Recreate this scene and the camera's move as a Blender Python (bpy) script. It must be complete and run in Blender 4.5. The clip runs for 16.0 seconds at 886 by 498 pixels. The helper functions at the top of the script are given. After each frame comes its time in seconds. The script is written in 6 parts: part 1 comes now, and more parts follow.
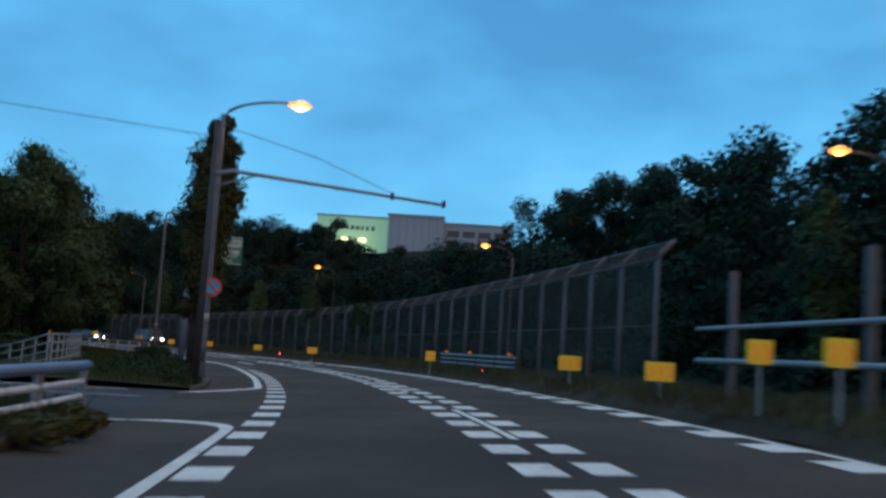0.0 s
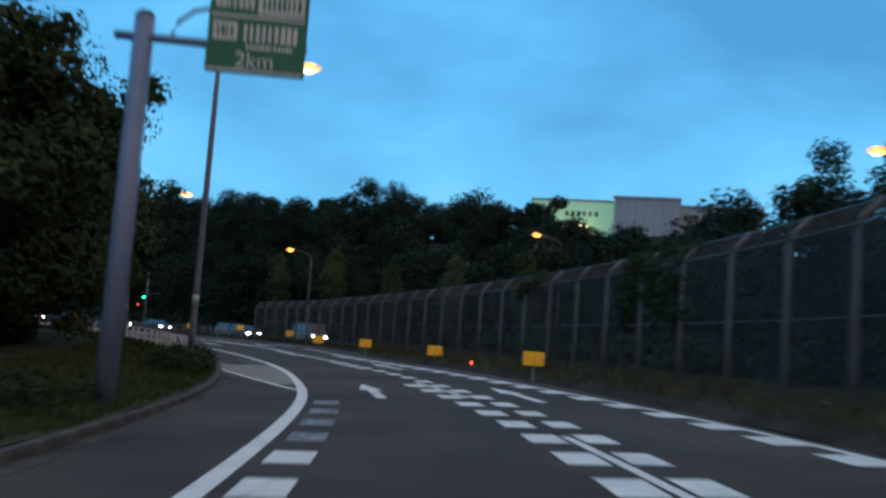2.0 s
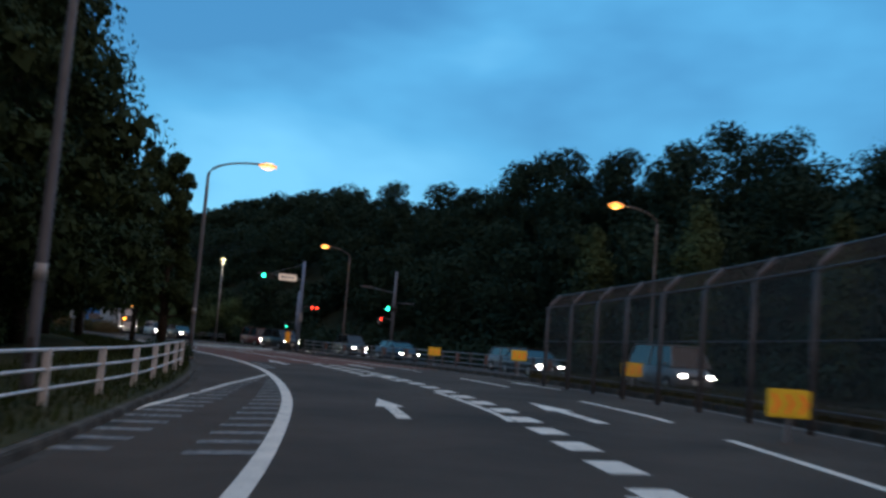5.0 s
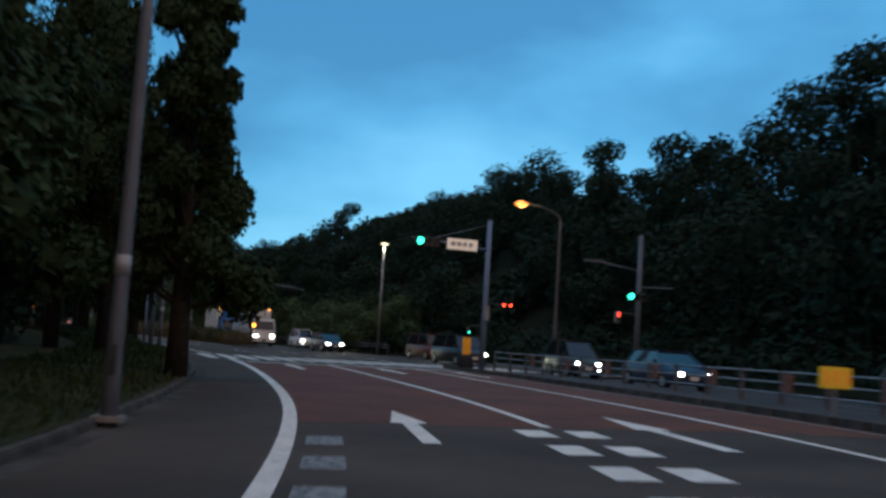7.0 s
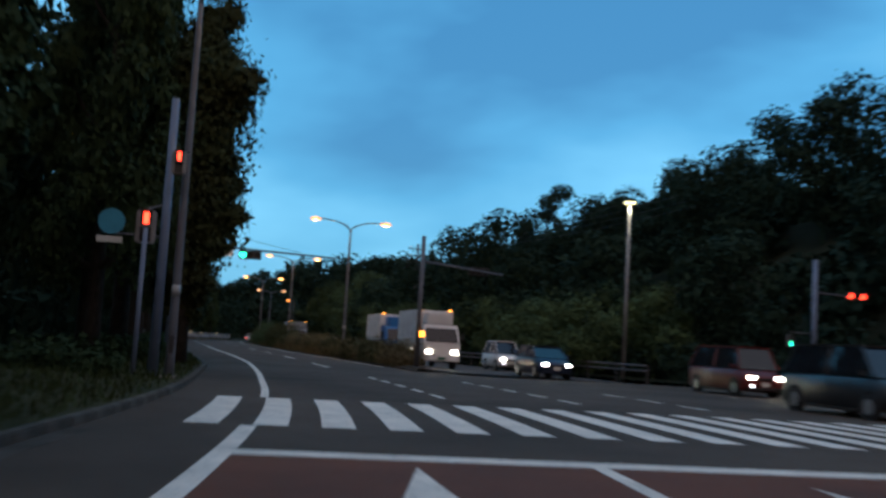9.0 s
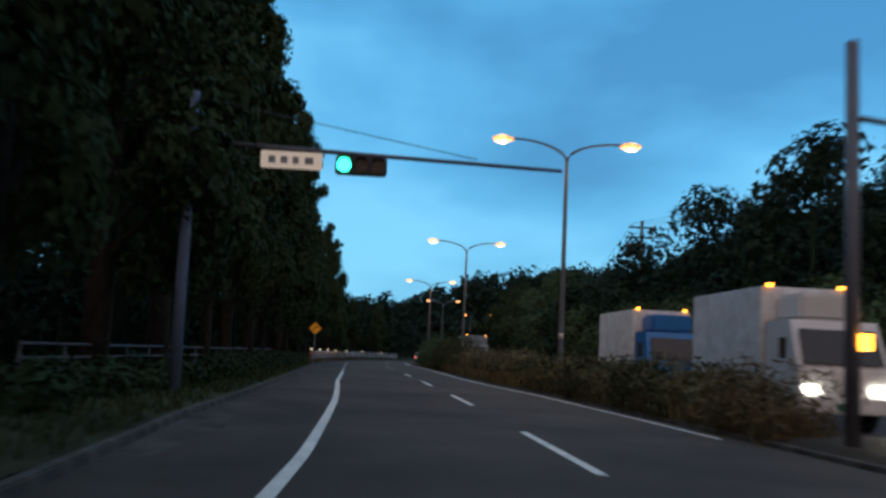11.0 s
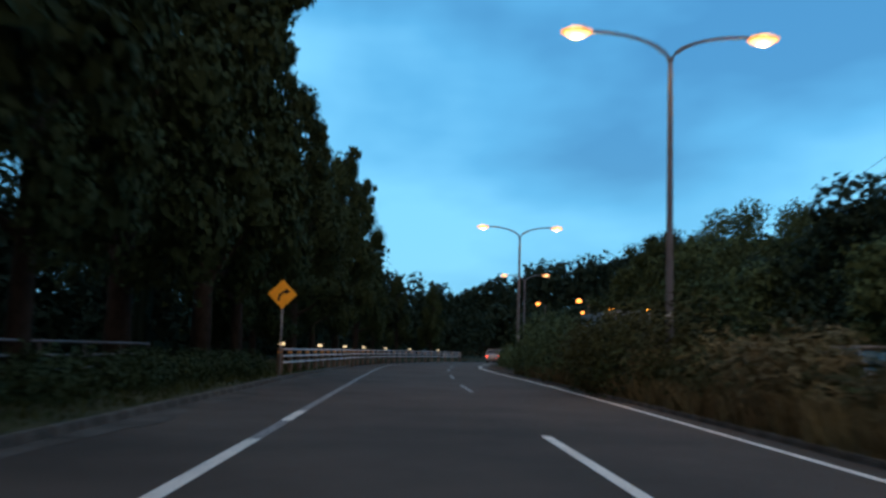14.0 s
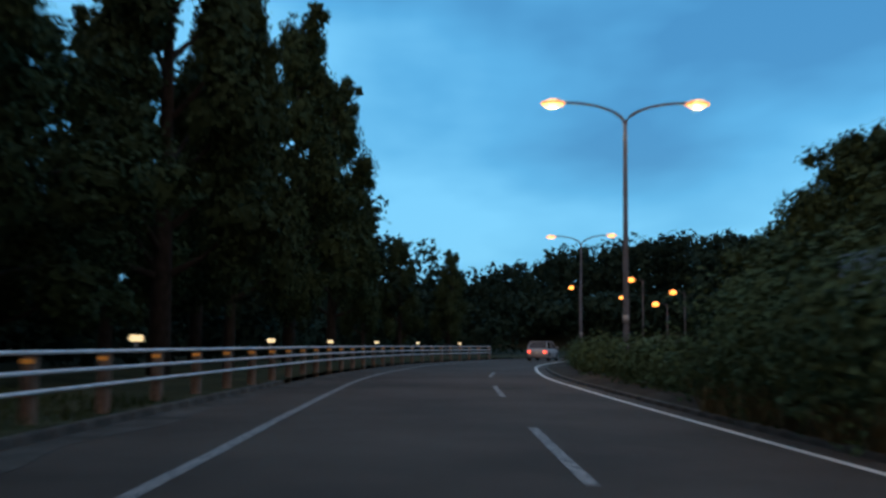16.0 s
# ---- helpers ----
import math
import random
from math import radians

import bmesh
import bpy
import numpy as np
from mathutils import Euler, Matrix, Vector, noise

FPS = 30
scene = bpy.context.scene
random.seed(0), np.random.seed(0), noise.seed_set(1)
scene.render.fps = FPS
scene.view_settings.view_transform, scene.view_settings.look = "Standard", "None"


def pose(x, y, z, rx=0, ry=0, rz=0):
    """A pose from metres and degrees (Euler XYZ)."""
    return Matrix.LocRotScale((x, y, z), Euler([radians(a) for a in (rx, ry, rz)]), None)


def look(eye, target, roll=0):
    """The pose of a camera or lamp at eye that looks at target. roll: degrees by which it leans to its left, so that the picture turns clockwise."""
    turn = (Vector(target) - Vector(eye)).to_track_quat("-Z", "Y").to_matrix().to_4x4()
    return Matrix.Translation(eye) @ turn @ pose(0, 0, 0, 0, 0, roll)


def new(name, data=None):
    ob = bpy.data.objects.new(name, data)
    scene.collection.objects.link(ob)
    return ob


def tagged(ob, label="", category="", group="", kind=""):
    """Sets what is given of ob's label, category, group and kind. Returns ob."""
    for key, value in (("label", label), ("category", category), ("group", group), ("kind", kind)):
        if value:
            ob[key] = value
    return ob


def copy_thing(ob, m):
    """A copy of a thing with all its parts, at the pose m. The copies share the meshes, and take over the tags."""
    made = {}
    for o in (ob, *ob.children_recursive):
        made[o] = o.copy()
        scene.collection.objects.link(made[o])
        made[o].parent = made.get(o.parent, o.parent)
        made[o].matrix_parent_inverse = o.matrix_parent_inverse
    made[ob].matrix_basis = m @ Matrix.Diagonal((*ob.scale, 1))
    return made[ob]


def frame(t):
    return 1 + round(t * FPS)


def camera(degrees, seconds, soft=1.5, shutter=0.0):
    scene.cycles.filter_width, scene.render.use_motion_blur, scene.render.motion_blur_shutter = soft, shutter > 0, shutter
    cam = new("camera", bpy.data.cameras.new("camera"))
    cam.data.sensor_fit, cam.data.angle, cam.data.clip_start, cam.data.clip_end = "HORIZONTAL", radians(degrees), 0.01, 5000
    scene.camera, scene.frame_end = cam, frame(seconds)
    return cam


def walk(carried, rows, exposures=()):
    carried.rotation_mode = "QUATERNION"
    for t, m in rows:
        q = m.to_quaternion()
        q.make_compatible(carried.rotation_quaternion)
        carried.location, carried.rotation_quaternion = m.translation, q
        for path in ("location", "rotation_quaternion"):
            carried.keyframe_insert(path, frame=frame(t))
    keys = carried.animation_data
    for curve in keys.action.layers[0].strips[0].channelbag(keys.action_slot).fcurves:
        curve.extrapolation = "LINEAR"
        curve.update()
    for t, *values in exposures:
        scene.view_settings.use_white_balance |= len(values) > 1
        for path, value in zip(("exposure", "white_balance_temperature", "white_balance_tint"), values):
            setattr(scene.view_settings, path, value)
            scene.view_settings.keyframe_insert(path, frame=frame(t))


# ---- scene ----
cam = camera(49.0, 16.0, soft=2.8, shutter=0.5)
PATH = [
    (0, (7.863, 22.517, 1.324), (7.625, 24.491, 1.539), 3.6),
    (0.5, (6.29, 31.143, 1.303), (5.954, 33.105, 1.498), 3.5),
    (1, (4.16, 39.962, 1.281), (3.722, 41.902, 1.489), 4.2),
    (1.5, (1.776, 48.547, 1.283), (1.22, 50.458, 1.478), 3.4),
    (2, (-0.983, 56.819, 1.342), (-1.647, 58.696, 1.532), 4.3),
    (2.5, (-4.281, 64.843, 1.274), (-5.036, 66.685, 1.463), 4.0),
    (3, (-7.885, 72.29, 1.232), (-8.734, 74.091, 1.417), 3.7),
    (5.5, (-28.84, 103.451, 1.342), (-30.132, 104.965, 1.538), 4.3),
    (6, (-34.323, 109.141, 1.274), (-35.687, 110.591, 1.464), 3.8),
    (6.5, (-40.149, 114.672, 1.315), (-41.579, 116.056, 1.515), 3.8),
    (7, (-45.886, 119.645, 1.305), (-47.381, 120.96, 1.496), 3.6),
    (7.5, (-51.862, 124.206, 1.265), (-53.416, 125.45, 1.459), 3.7),
    (8, (-57.864, 128.523, 1.288), (-59.471, 129.697, 1.484), 3.5),
    (8.5, (-64.429, 132.86, 1.294), (-66.095, 133.951, 1.484), 3.6),
    (9, (-72.23, 137.24, 1.173), (-73.962, 138.22, 1.373), 3.4),
    (9.5, (-79.484, 140.727, 1.127), (-81.272, 141.598, 1.336), 2.8),
    (10, (-86.7, 143.5, 1.22), (-88.533, 144.271, 1.432), 2.7),
    (12.5, (-122.488, 155.028, 1.248), (-124.386, 155.623, 1.459), 2.2),
    (13, (-129.502, 156.898, 1.209), (-131.406, 157.476, 1.412), 1.9),
    (13.5, (-137.176, 158.968, 1.166), (-139.085, 159.527, 1.373), 1.6),
    (14, (-145.035, 160.95, 1.119), (-146.948, 161.496, 1.328), 1.6),
    (14.5, (-153.1, 163.2, 1.2), (-155.018, 163.731, 1.4), 1.8),
    (15, (-161.191, 165.368, 1.188), (-163.11, 165.892, 1.401), 0.7),
    (15.5, (-168.409, 167.202, 1.218), (-170.33, 167.722, 1.421), 0.7),
    (16, (-175.749, 169.053, 1.209), (-177.67, 169.575, 1.403), 0.8),
]
walk(cam, [(t, look(eye, target, roll)) for t, eye, target, roll in PATH],
     exposures=((0, 0.33, 6500, 10), (0.5, 0.38, 6500, 10), (1.0, 0.45, 6500, 10), (1.5, 0.28, 6500, 10), (2.5, 0.55, 6500, 10), (3.0, 0.55, 6500, 10), (5.5, 0.14, 6500, 10), (7.0, 0.15, 6500, 10), (9.0, 0.16, 6500, 10), (10.0, 0.14, 6500, 10), (12.5, 0.42, 6600, 10), (13.0, 0.33, 6600, 10), (14.5, 0.33, 6600, 10), (15.0, 0.36, 6600, 10), (15.5, 0.16, 6500, 10), (16.0, 0.16, 6500, 10)))

# ---- world and light ----
def node(tree, kind, **values):
    n = tree.nodes.new(kind)
    for key, value in values.items():
        if key in n.inputs:
            n.inputs[key].default_value = value
    return n


def make_world():
    w = bpy.data.worlds.new("dusk_sky")
    scene.world = w
    w.use_nodes = True
    t = w.node_tree
    t.nodes.clear()
    out = t.nodes.new("ShaderNodeOutputWorld")
    bg = node(t, "ShaderNodeBackground", Strength=SKY)
    coord = t.nodes.new("ShaderNodeTexCoord")
    sky = t.nodes.new("ShaderNodeTexSky")
    sky.sky_type = "NISHITA"
    sky.sun_disc = False
    sky.sun_elevation, sky.sun_rotation = radians(6), radians(150)
    sky.air_density, sky.dust_density, sky.ozone_density = 1.2, 0.6, 3.0
    # cloud deck: two scales of noise, stretched level
    m1 = node(t, "ShaderNodeMapping", Scale=(2.2, 2.2, 4.6), Location=(-4.363, 0.822, 2.767))
    n1 = node(t, "ShaderNodeTexNoise", Scale=1.15, Detail=4.5, Roughness=0.46, Distortion=0.2)
    m2 = node(t, "ShaderNodeMapping", Scale=(1.0, 1.0, 3.0), Location=(2.531, -1.415, -1.008))
    n2 = node(t, "ShaderNodeTexNoise", Scale=2.4, Detail=4.0, Roughness=0.55)
    mix = t.nodes.new("ShaderNodeMath")
    mix.operation = "MULTIPLY_ADD"
    mix.inputs[1].default_value = 0.35
    ramp = t.nodes.new("ShaderNodeValToRGB")
    r = ramp.color_ramp
    r.elements[0].position, r.elements[0].color = 0.50, (0.050, 0.245, 0.50, 1)
    r.elements[1].position, r.elements[1].color = 0.82, (0.185, 0.59, 0.93, 1)
    e = r.elements.new(0.66)
    e.color = (0.090, 0.40, 0.72, 1)
    blend = t.nodes.new("ShaderNodeMixRGB")
    blend.inputs[0].default_value = 0.84
    lift = t.nodes.new("ShaderNodeMixRGB")
    lift.blend_type = "MULTIPLY"
    lift.inputs[0].default_value = 1.0
    lift.inputs[2].default_value = (0.16, 0.22, 0.28, 1)
    # afterglow low in the west, behind the traveller
    dot = t.nodes.new("ShaderNodeVectorMath")
    dot.operation = "DOT_PRODUCT"
    dot.inputs[1].default_value = Vector((0.86, -0.45, 0.25)).normalized()
    glow = t.nodes.new("ShaderNodeMapRange")
    glow.inputs[1].default_value, glow.inputs[2].default_value = -0.1, 0.95
    warm = t.nodes.new("ShaderNodeMixRGB")
    warm.inputs[2].default_value = (0.64, 0.46, 0.40, 1)
    link = t.links.new
    for m in (m1, m2):
        link(coord.outputs["Generated"], m.inputs["Vector"])
    link(m1.outputs[0], n1.inputs["Vector"])
    link(m2.outputs[0], n2.inputs["Vector"])
    link(n2.outputs[0], mix.inputs[0])
    link(n1.outputs[0], mix.inputs[2])
    apart = t.nodes.new("ShaderNodeSeparateXYZ")
    low = t.nodes.new("ShaderNodeMapRange")
    low.inputs[1].default_value, low.inputs[2].default_value = 0.06, 0.40
    low.inputs[3].default_value, low.inputs[4].default_value = 0.10, -0.06
    total = t.nodes.new("ShaderNodeMath")
    link(coord.outputs["Generated"], apart.inputs[0])
    link(apart.outputs[2], low.inputs[0])
    link(mix.outputs[0], total.inputs[0])
    link(low.outputs[0], total.inputs[1])
    link(total.outputs[0], ramp.inputs[0])
    link(sky.outputs[0], lift.inputs[1])
    link(lift.outputs[0], blend.inputs[1])
    link(ramp.outputs[0], blend.inputs[2])
    link(coord.outputs["Generated"], dot.inputs[0])
    link(dot.outputs["Value"], glow.inputs[0])
    link(glow.outputs[0], warm.inputs[0])
    link(blend.outputs[0], warm.inputs[1])
    # the deck brightens towards the zenith, as an overcast sky does
    zenith = t.nodes.new("ShaderNodeMapRange")
    zenith.inputs[1].default_value, zenith.inputs[2].default_value = 0.42, 0.95
    zenith.inputs[3].default_value, zenith.inputs[4].default_value = SKY, SKY * 1.35
    link(apart.outputs[2], zenith.inputs[0])
    link(zenith.outputs[0], bg.inputs["Strength"])
    link(warm.outputs[0], bg.inputs["Color"])
    link(bg.outputs[0], out.inputs[0])


SKY = 1.0
make_world()
sun = new("evening_sun", bpy.data.lights.new("evening_sun", "SUN"))
sun.data.energy, sun.data.angle, sun.data.color = 0.05, radians(25), (1.0, 0.72, 0.55)
sun.matrix_world = look((120, -70, 40), (0, 0, 0))

# ---- materials ----
MATS = {}


def mat(name, color, rough=0.8, metal=0.0, vary=0.25, scale=3.0, bump=0.2, fine=40.0, isle=0.0, spec=0.4, tint=None, emit=0.0, glow=None):
    """A node material: base colour varied at two scales, with fine relief. isle: change from piece to piece."""
    if name in MATS:
        return MATS[name]
    m = bpy.data.materials.new(name)
    MATS[name] = m
    m.use_nodes = True
    t = m.node_tree
    b = t.nodes["Principled BSDF"]
    b.inputs["Roughness"].default_value, b.inputs["Metallic"].default_value = rough, metal
    b.inputs["Specular IOR Level"].default_value = spec
    link = t.links.new
    coord = t.nodes.new("ShaderNodeTexCoord")
    big = node(t, "ShaderNodeTexNoise", Scale=scale, Detail=5.0, Roughness=0.6)
    small = node(t, "ShaderNodeTexNoise", Scale=fine, Detail=4.0, Roughness=0.7)
    for n in (big, small):
        link(coord.outputs["Object"], n.inputs["Vector"])
    add = t.nodes.new("ShaderNodeMath")
    add.operation = "MULTIPLY_ADD"
    add.inputs[1].default_value = 0.55
    link(small.outputs[0], add.inputs[0])
    link(big.outputs[0], add.inputs[2])
    ramp = t.nodes.new("ShaderNodeValToRGB")
    dark = tuple(max(c * (1 - vary), 0) for c in color)
    light = tuple(min(c * (1 + vary), 1) for c in (tint or color))
    ramp.color_ramp.elements[0].position, ramp.color_ramp.elements[0].color = 0.55, (*dark, 1)
    ramp.color_ramp.elements[1].position, ramp.color_ramp.elements[1].color = 0.98, (*light, 1)
    link(add.outputs[0], ramp.inputs[0])
    last = ramp.outputs[0]
    if isle:
        geo, info = t.nodes.new("ShaderNodeNewGeometry"), t.nodes.new("ShaderNodeObjectInfo")
        mean = t.nodes.new("ShaderNodeMath")
        mean.operation = "ADD"
        link(geo.outputs["Random Per Island"], mean.inputs[0])
        link(info.outputs["Random"], mean.inputs[1])
        span = t.nodes.new("ShaderNodeMapRange")
        span.inputs[2].default_value = 2.0
        span.inputs[3].default_value, span.inputs[4].default_value = 1 - isle, 1 + isle
        link(mean.outputs[0], span.inputs[0])
        hsv = node(t, "ShaderNodeHueSaturation")
        link(span.outputs[0], hsv.inputs["Value"])
        link(last, hsv.inputs["Color"])
        last = hsv.outputs[0]
    link(last, b.inputs["Base Color"])
    if bump:
        relief = node(t, "ShaderNodeBump", Strength=bump, Distance=0.02)
        link(small.outputs[0], relief.inputs["Height"])
        link(relief.outputs[0], b.inputs["Normal"])
    if emit:
        b.inputs["Emission Color"].default_value = (*(glow or color), 1)
        b.inputs["Emission Strength"].default_value = emit
    return m


def paint_mat(name, color, worn):
    """Road paint, worn through to the asphalt in specks and streaks."""
    m = mat(name, color, 0.75, vary=0.18, scale=1.2, bump=0.3, fine=60)
    t = m.node_tree
    b = t.nodes["Principled BSDF"]
    coord = [n for n in t.nodes if n.type == "TEX_COORD"][0]
    wear = node(t, "ShaderNodeTexNoise", Scale=9.0, Detail=9.0, Roughness=0.75)
    t.links.new(coord.outputs["Object"], wear.inputs["Vector"])
    ramp = t.nodes.new("ShaderNodeValToRGB")
    ramp.color_ramp.elements[0].position, ramp.color_ramp.elements[1].position = worn - 0.05, worn + 0.06
    t.links.new(wear.outputs[0], ramp.inputs[0])
    mix = t.nodes.new("ShaderNodeMixRGB")
    mix.inputs[1].default_value = (0.06, 0.058, 0.06, 1)
    old = b.inputs["Base Color"].links[0].from_socket
    t.links.new(ramp.outputs[0], mix.inputs[0])
    t.links.new(old, mix.inputs[2])
    t.links.new(mix.outputs[0], b.inputs["Base Color"])
    return m


def glass_mat(name, color, rough=0.05):
    m = mat(name, color, rough, 0.0, vary=0.1, bump=0.0, spec=0.5)
    return m


ASPHALT = mat("asphalt", (0.067, 0.047, 0.034), 0.88, spec=0.2, vary=0.42, scale=0.22, bump=0.5, fine=55, tint=(0.071, 0.051, 0.038))
ASPHALT_OLD = mat("asphalt_old", (0.060, 0.054, 0.052), 0.9, spec=0.2, vary=0.3, scale=0.5, bump=0.5, fine=50)
RED_COAT = mat("red_asphalt", (0.122, 0.035, 0.013), 0.85, vary=0.35, scale=0.5, bump=0.5, fine=55)
PAINT = paint_mat("road_paint", (0.75, 0.67, 0.58), 0.38)
PAINT_OLD = paint_mat("road_paint_faded", (0.30, 0.27, 0.25), 0.48)
KERB_STONE = mat("weathered_kerb_stone", (0.085, 0.075, 0.065), 0.92, vary=0.45, scale=1.1, bump=0.6, fine=30, isle=0.35, spec=0.1)
GRIT = mat("roadside_grit", (0.085, 0.074, 0.064), 0.95, vary=0.5, scale=0.9, bump=0.8, fine=45, spec=0.05)
CONCRETE = mat("concrete", (0.20, 0.185, 0.17), 0.9, vary=0.35, scale=1.5, bump=0.4, fine=35, isle=0.15)
GRASS = mat("grass_blades", (0.030, 0.056, 0.019), 0.85, vary=0.4, scale=0.4, bump=0.0, isle=0.4, spec=0.08, tint=(0.042, 0.056, 0.022))
TURF = mat("turf", (0.026, 0.042, 0.018), 0.95, spec=0.05, vary=0.5, scale=0.5, bump=0.8, fine=25, tint=(0.050, 0.045, 0.024))
SOIL = mat("soil", (0.048, 0.037, 0.027), 0.95, spec=0.05, vary=0.5, scale=0.6, bump=0.8, fine=20)
FOREST_FLOOR = mat("forest_floor", (0.018, 0.020, 0.012), 0.95, spec=0.03, vary=0.5, scale=0.3, bump=0.8, fine=10)
LEAF = mat("leaves_dark_green", (0.029, 0.048, 0.021), 0.8, vary=0.25, scale=0.25, bump=0.0, isle=0.22, spec=0.08)
LEAF_B = mat("leaves_green", (0.048, 0.076, 0.034), 0.8, vary=0.25, scale=0.25, bump=0.0, isle=0.22, spec=0.08)
LEAF_BROWN = mat("leaves_turning", (0.070, 0.058, 0.027), 0.8, vary=0.28, scale=0.5, bump=0.0, isle=0.22, spec=0.08, tint=(0.05, 0.06, 0.024))
LEAF_TURN = mat("leaves_brown_green", (0.052, 0.053, 0.025), 0.85, vary=0.28, scale=0.5, bump=0.0, isle=0.25, spec=0.06, tint=(0.034, 0.046, 0.02))
LEAF_FAR = mat("leaves_wood", (0.0155, 0.030, 0.0205), 0.9, vary=0.25, scale=0.08, bump=0.0, isle=0.12, spec=0.05)
DRY = mat("dry_grass", (0.135, 0.098, 0.056), 0.9, vary=0.4, scale=0.5, bump=0.0, isle=0.3, spec=0.08, tint=(0.11, 0.10, 0.05))
WEEDS = mat("withered_weeds", (0.075, 0.062, 0.034), 0.9, vary=0.4, scale=0.5, bump=0.0, isle=0.3, spec=0.06, tint=(0.055, 0.062, 0.03))
LORRY_BOX = mat("lorry_box_panels", (0.17, 0.22, 0.27), 0.5, vary=0.15, scale=1.2, bump=0.05)
LEAF_YOUNG = mat("young_tree_leaves", (0.046, 0.070, 0.032), 0.8, vary=0.3, scale=0.5, bump=0.0, isle=0.3, spec=0.08)
HEDGE = mat("hedge_leaves", (0.027, 0.046, 0.020), 0.8, vary=0.25, scale=0.6, bump=0.0, isle=0.22, spec=0.08)
BARK = mat("bark", (0.032, 0.027, 0.023), 0.95, spec=0.1, vary=0.45, scale=4, bump=1.0, fine=18)
STEEL = mat("galvanised_steel", (0.23, 0.24, 0.26), 0.55, 0.3, vary=0.2, scale=2, bump=0.1)
POST_BROWN = mat("weathered_brown_post", (0.17, 0.12, 0.09), 0.8, 0.0, vary=0.35, scale=3, bump=0.4)
POST_GREY = mat("weathered_post_steel", (0.105, 0.105, 0.115), 0.65, 0.2, vary=0.3, scale=1.5, bump=0.1)
POLE_GREY = mat("weathered_lamp_pole", (0.115, 0.125, 0.15), 0.55, 0.2, vary=0.25, scale=1.5, bump=0.1)
STEEL_BLUE = mat("blue_grey_painted_steel", (0.15, 0.20, 0.30), 0.55, 0.1, vary=0.2, scale=1.5, bump=0.1)
STEEL_GREY = mat("grey_painted_steel", (0.085, 0.080, 0.082), 0.6, 0.2, vary=0.25, scale=1.5, bump=0.1)
STEEL_DARK = mat("dark_steel", (0.05, 0.05, 0.055), 0.6, 0.3, vary=0.3, scale=2, bump=0.1)
WIRE = mat("fence_wire", (0.10, 0.092, 0.090), 0.6, 0.3, vary=0.2, scale=0.7, bump=0.0)
RAIL_GREY = mat("dull_rail_paint", (0.25, 0.28, 0.30), 0.6, 0.0, vary=0.3, scale=2.5, bump=0.15, fine=25)
PANEL_RED = mat("faded_red_panel", (0.26, 0.105, 0.075), 0.7, 0.0, vary=0.35, scale=2.5, bump=0.1)
WHITE_STEEL = mat("white_painted_steel", (0.62, 0.63, 0.64), 0.55, 0.0, vary=0.25, scale=2.5, bump=0.15, fine=25)
# Weak emission in these three replaces headlight thrown back by reflective sheeting.
YELLOW = mat("glowing_yellow_sheeting", (0.62, 0.42, 0.03), 0.45, 0.0, vary=0.2, scale=4, bump=0.05, emit=0.10)
YELLOW_SIGN = mat("glowing_warning_yellow", (0.72, 0.30, 0.02), 0.45, 0.0, vary=0.15, scale=3, bump=0.03, emit=0.12)
ORANGE_RED = mat("glowing_orange_reflector", (0.75, 0.14, 0.03), 0.4, 0.0, vary=0.1, bump=0.0, emit=0.25)
# Both reflector colours emit, standing in for the headlight they would return.
AMBER_STRIP = mat("glowing_amber_reflector", (0.70, 0.30, 0.06), 0.4, 0.0, vary=0.1, bump=0.0, emit=0.12)
REFLECTOR = mat("glowing_pale_reflector", (0.9, 0.75, 0.45), 0.3, 0.0, vary=0.1, bump=0.0, emit=0.9, glow=(1.0, 0.78, 0.42))
BLACK = mat("black_paint", (0.015, 0.015, 0.015), 0.5, vary=0.3, bump=0.05)
SIGN_GREEN = mat("sign_green", (0.012, 0.13, 0.075), 0.5, vary=0.12, scale=3, bump=0.02)
SIGN_WHITE = mat("sign_white", (0.52, 0.54, 0.52), 0.5, vary=0.1, scale=3, bump=0.02)
SIGN_BLUE = mat("sign_blue", (0.04, 0.26, 0.40), 0.45, vary=0.15, scale=3, bump=0.02)
SIGN_RED = mat("sign_red", (0.55, 0.045, 0.04), 0.45, vary=0.15, scale=3, bump=0.02)
SIGN_BACK = mat("sign_back", (0.30, 0.31, 0.32), 0.6, 0.3, vary=0.2, scale=2, bump=0.05)
PLATE_CREAM = mat("lit_name_plate", (0.75, 0.68, 0.58), 0.5, vary=0.1, scale=3, bump=0.0, emit=0.22, glow=(1.0, 0.82, 0.68))
SODIUM = mat("sodium_lens", (0.45, 0.28, 0.10), 0.4, vary=0.05, bump=0.0, emit=2.4, glow=(1.0, 0.50, 0.23))
# Emissive colour for a ring that imitates the lamp's orange halo.
HALO = mat("sodium_halo", (0.4, 0.2, 0.06), 0.4, vary=0.05, bump=0.0, emit=1.25, glow=(1.0, 0.36, 0.07))
SODIUM_FAR = mat("sodium_lens_far", (0.4, 0.22, 0.06), 0.4, vary=0.05, bump=0.0, emit=3.2, glow=(1.0, 0.30, 0.05))
WARM_WHITE = mat("warm_white_lens", (1.0, 0.95, 0.75), 0.4, vary=0.05, bump=0.0, emit=1.7, glow=(1.0, 0.90, 0.42))
HEAD_ON = mat("headlight_lens", (1.0, 1.0, 0.95), 0.2, vary=0.02, bump=0.0, emit=16.0, glow=(1.0, 0.93, 0.78))
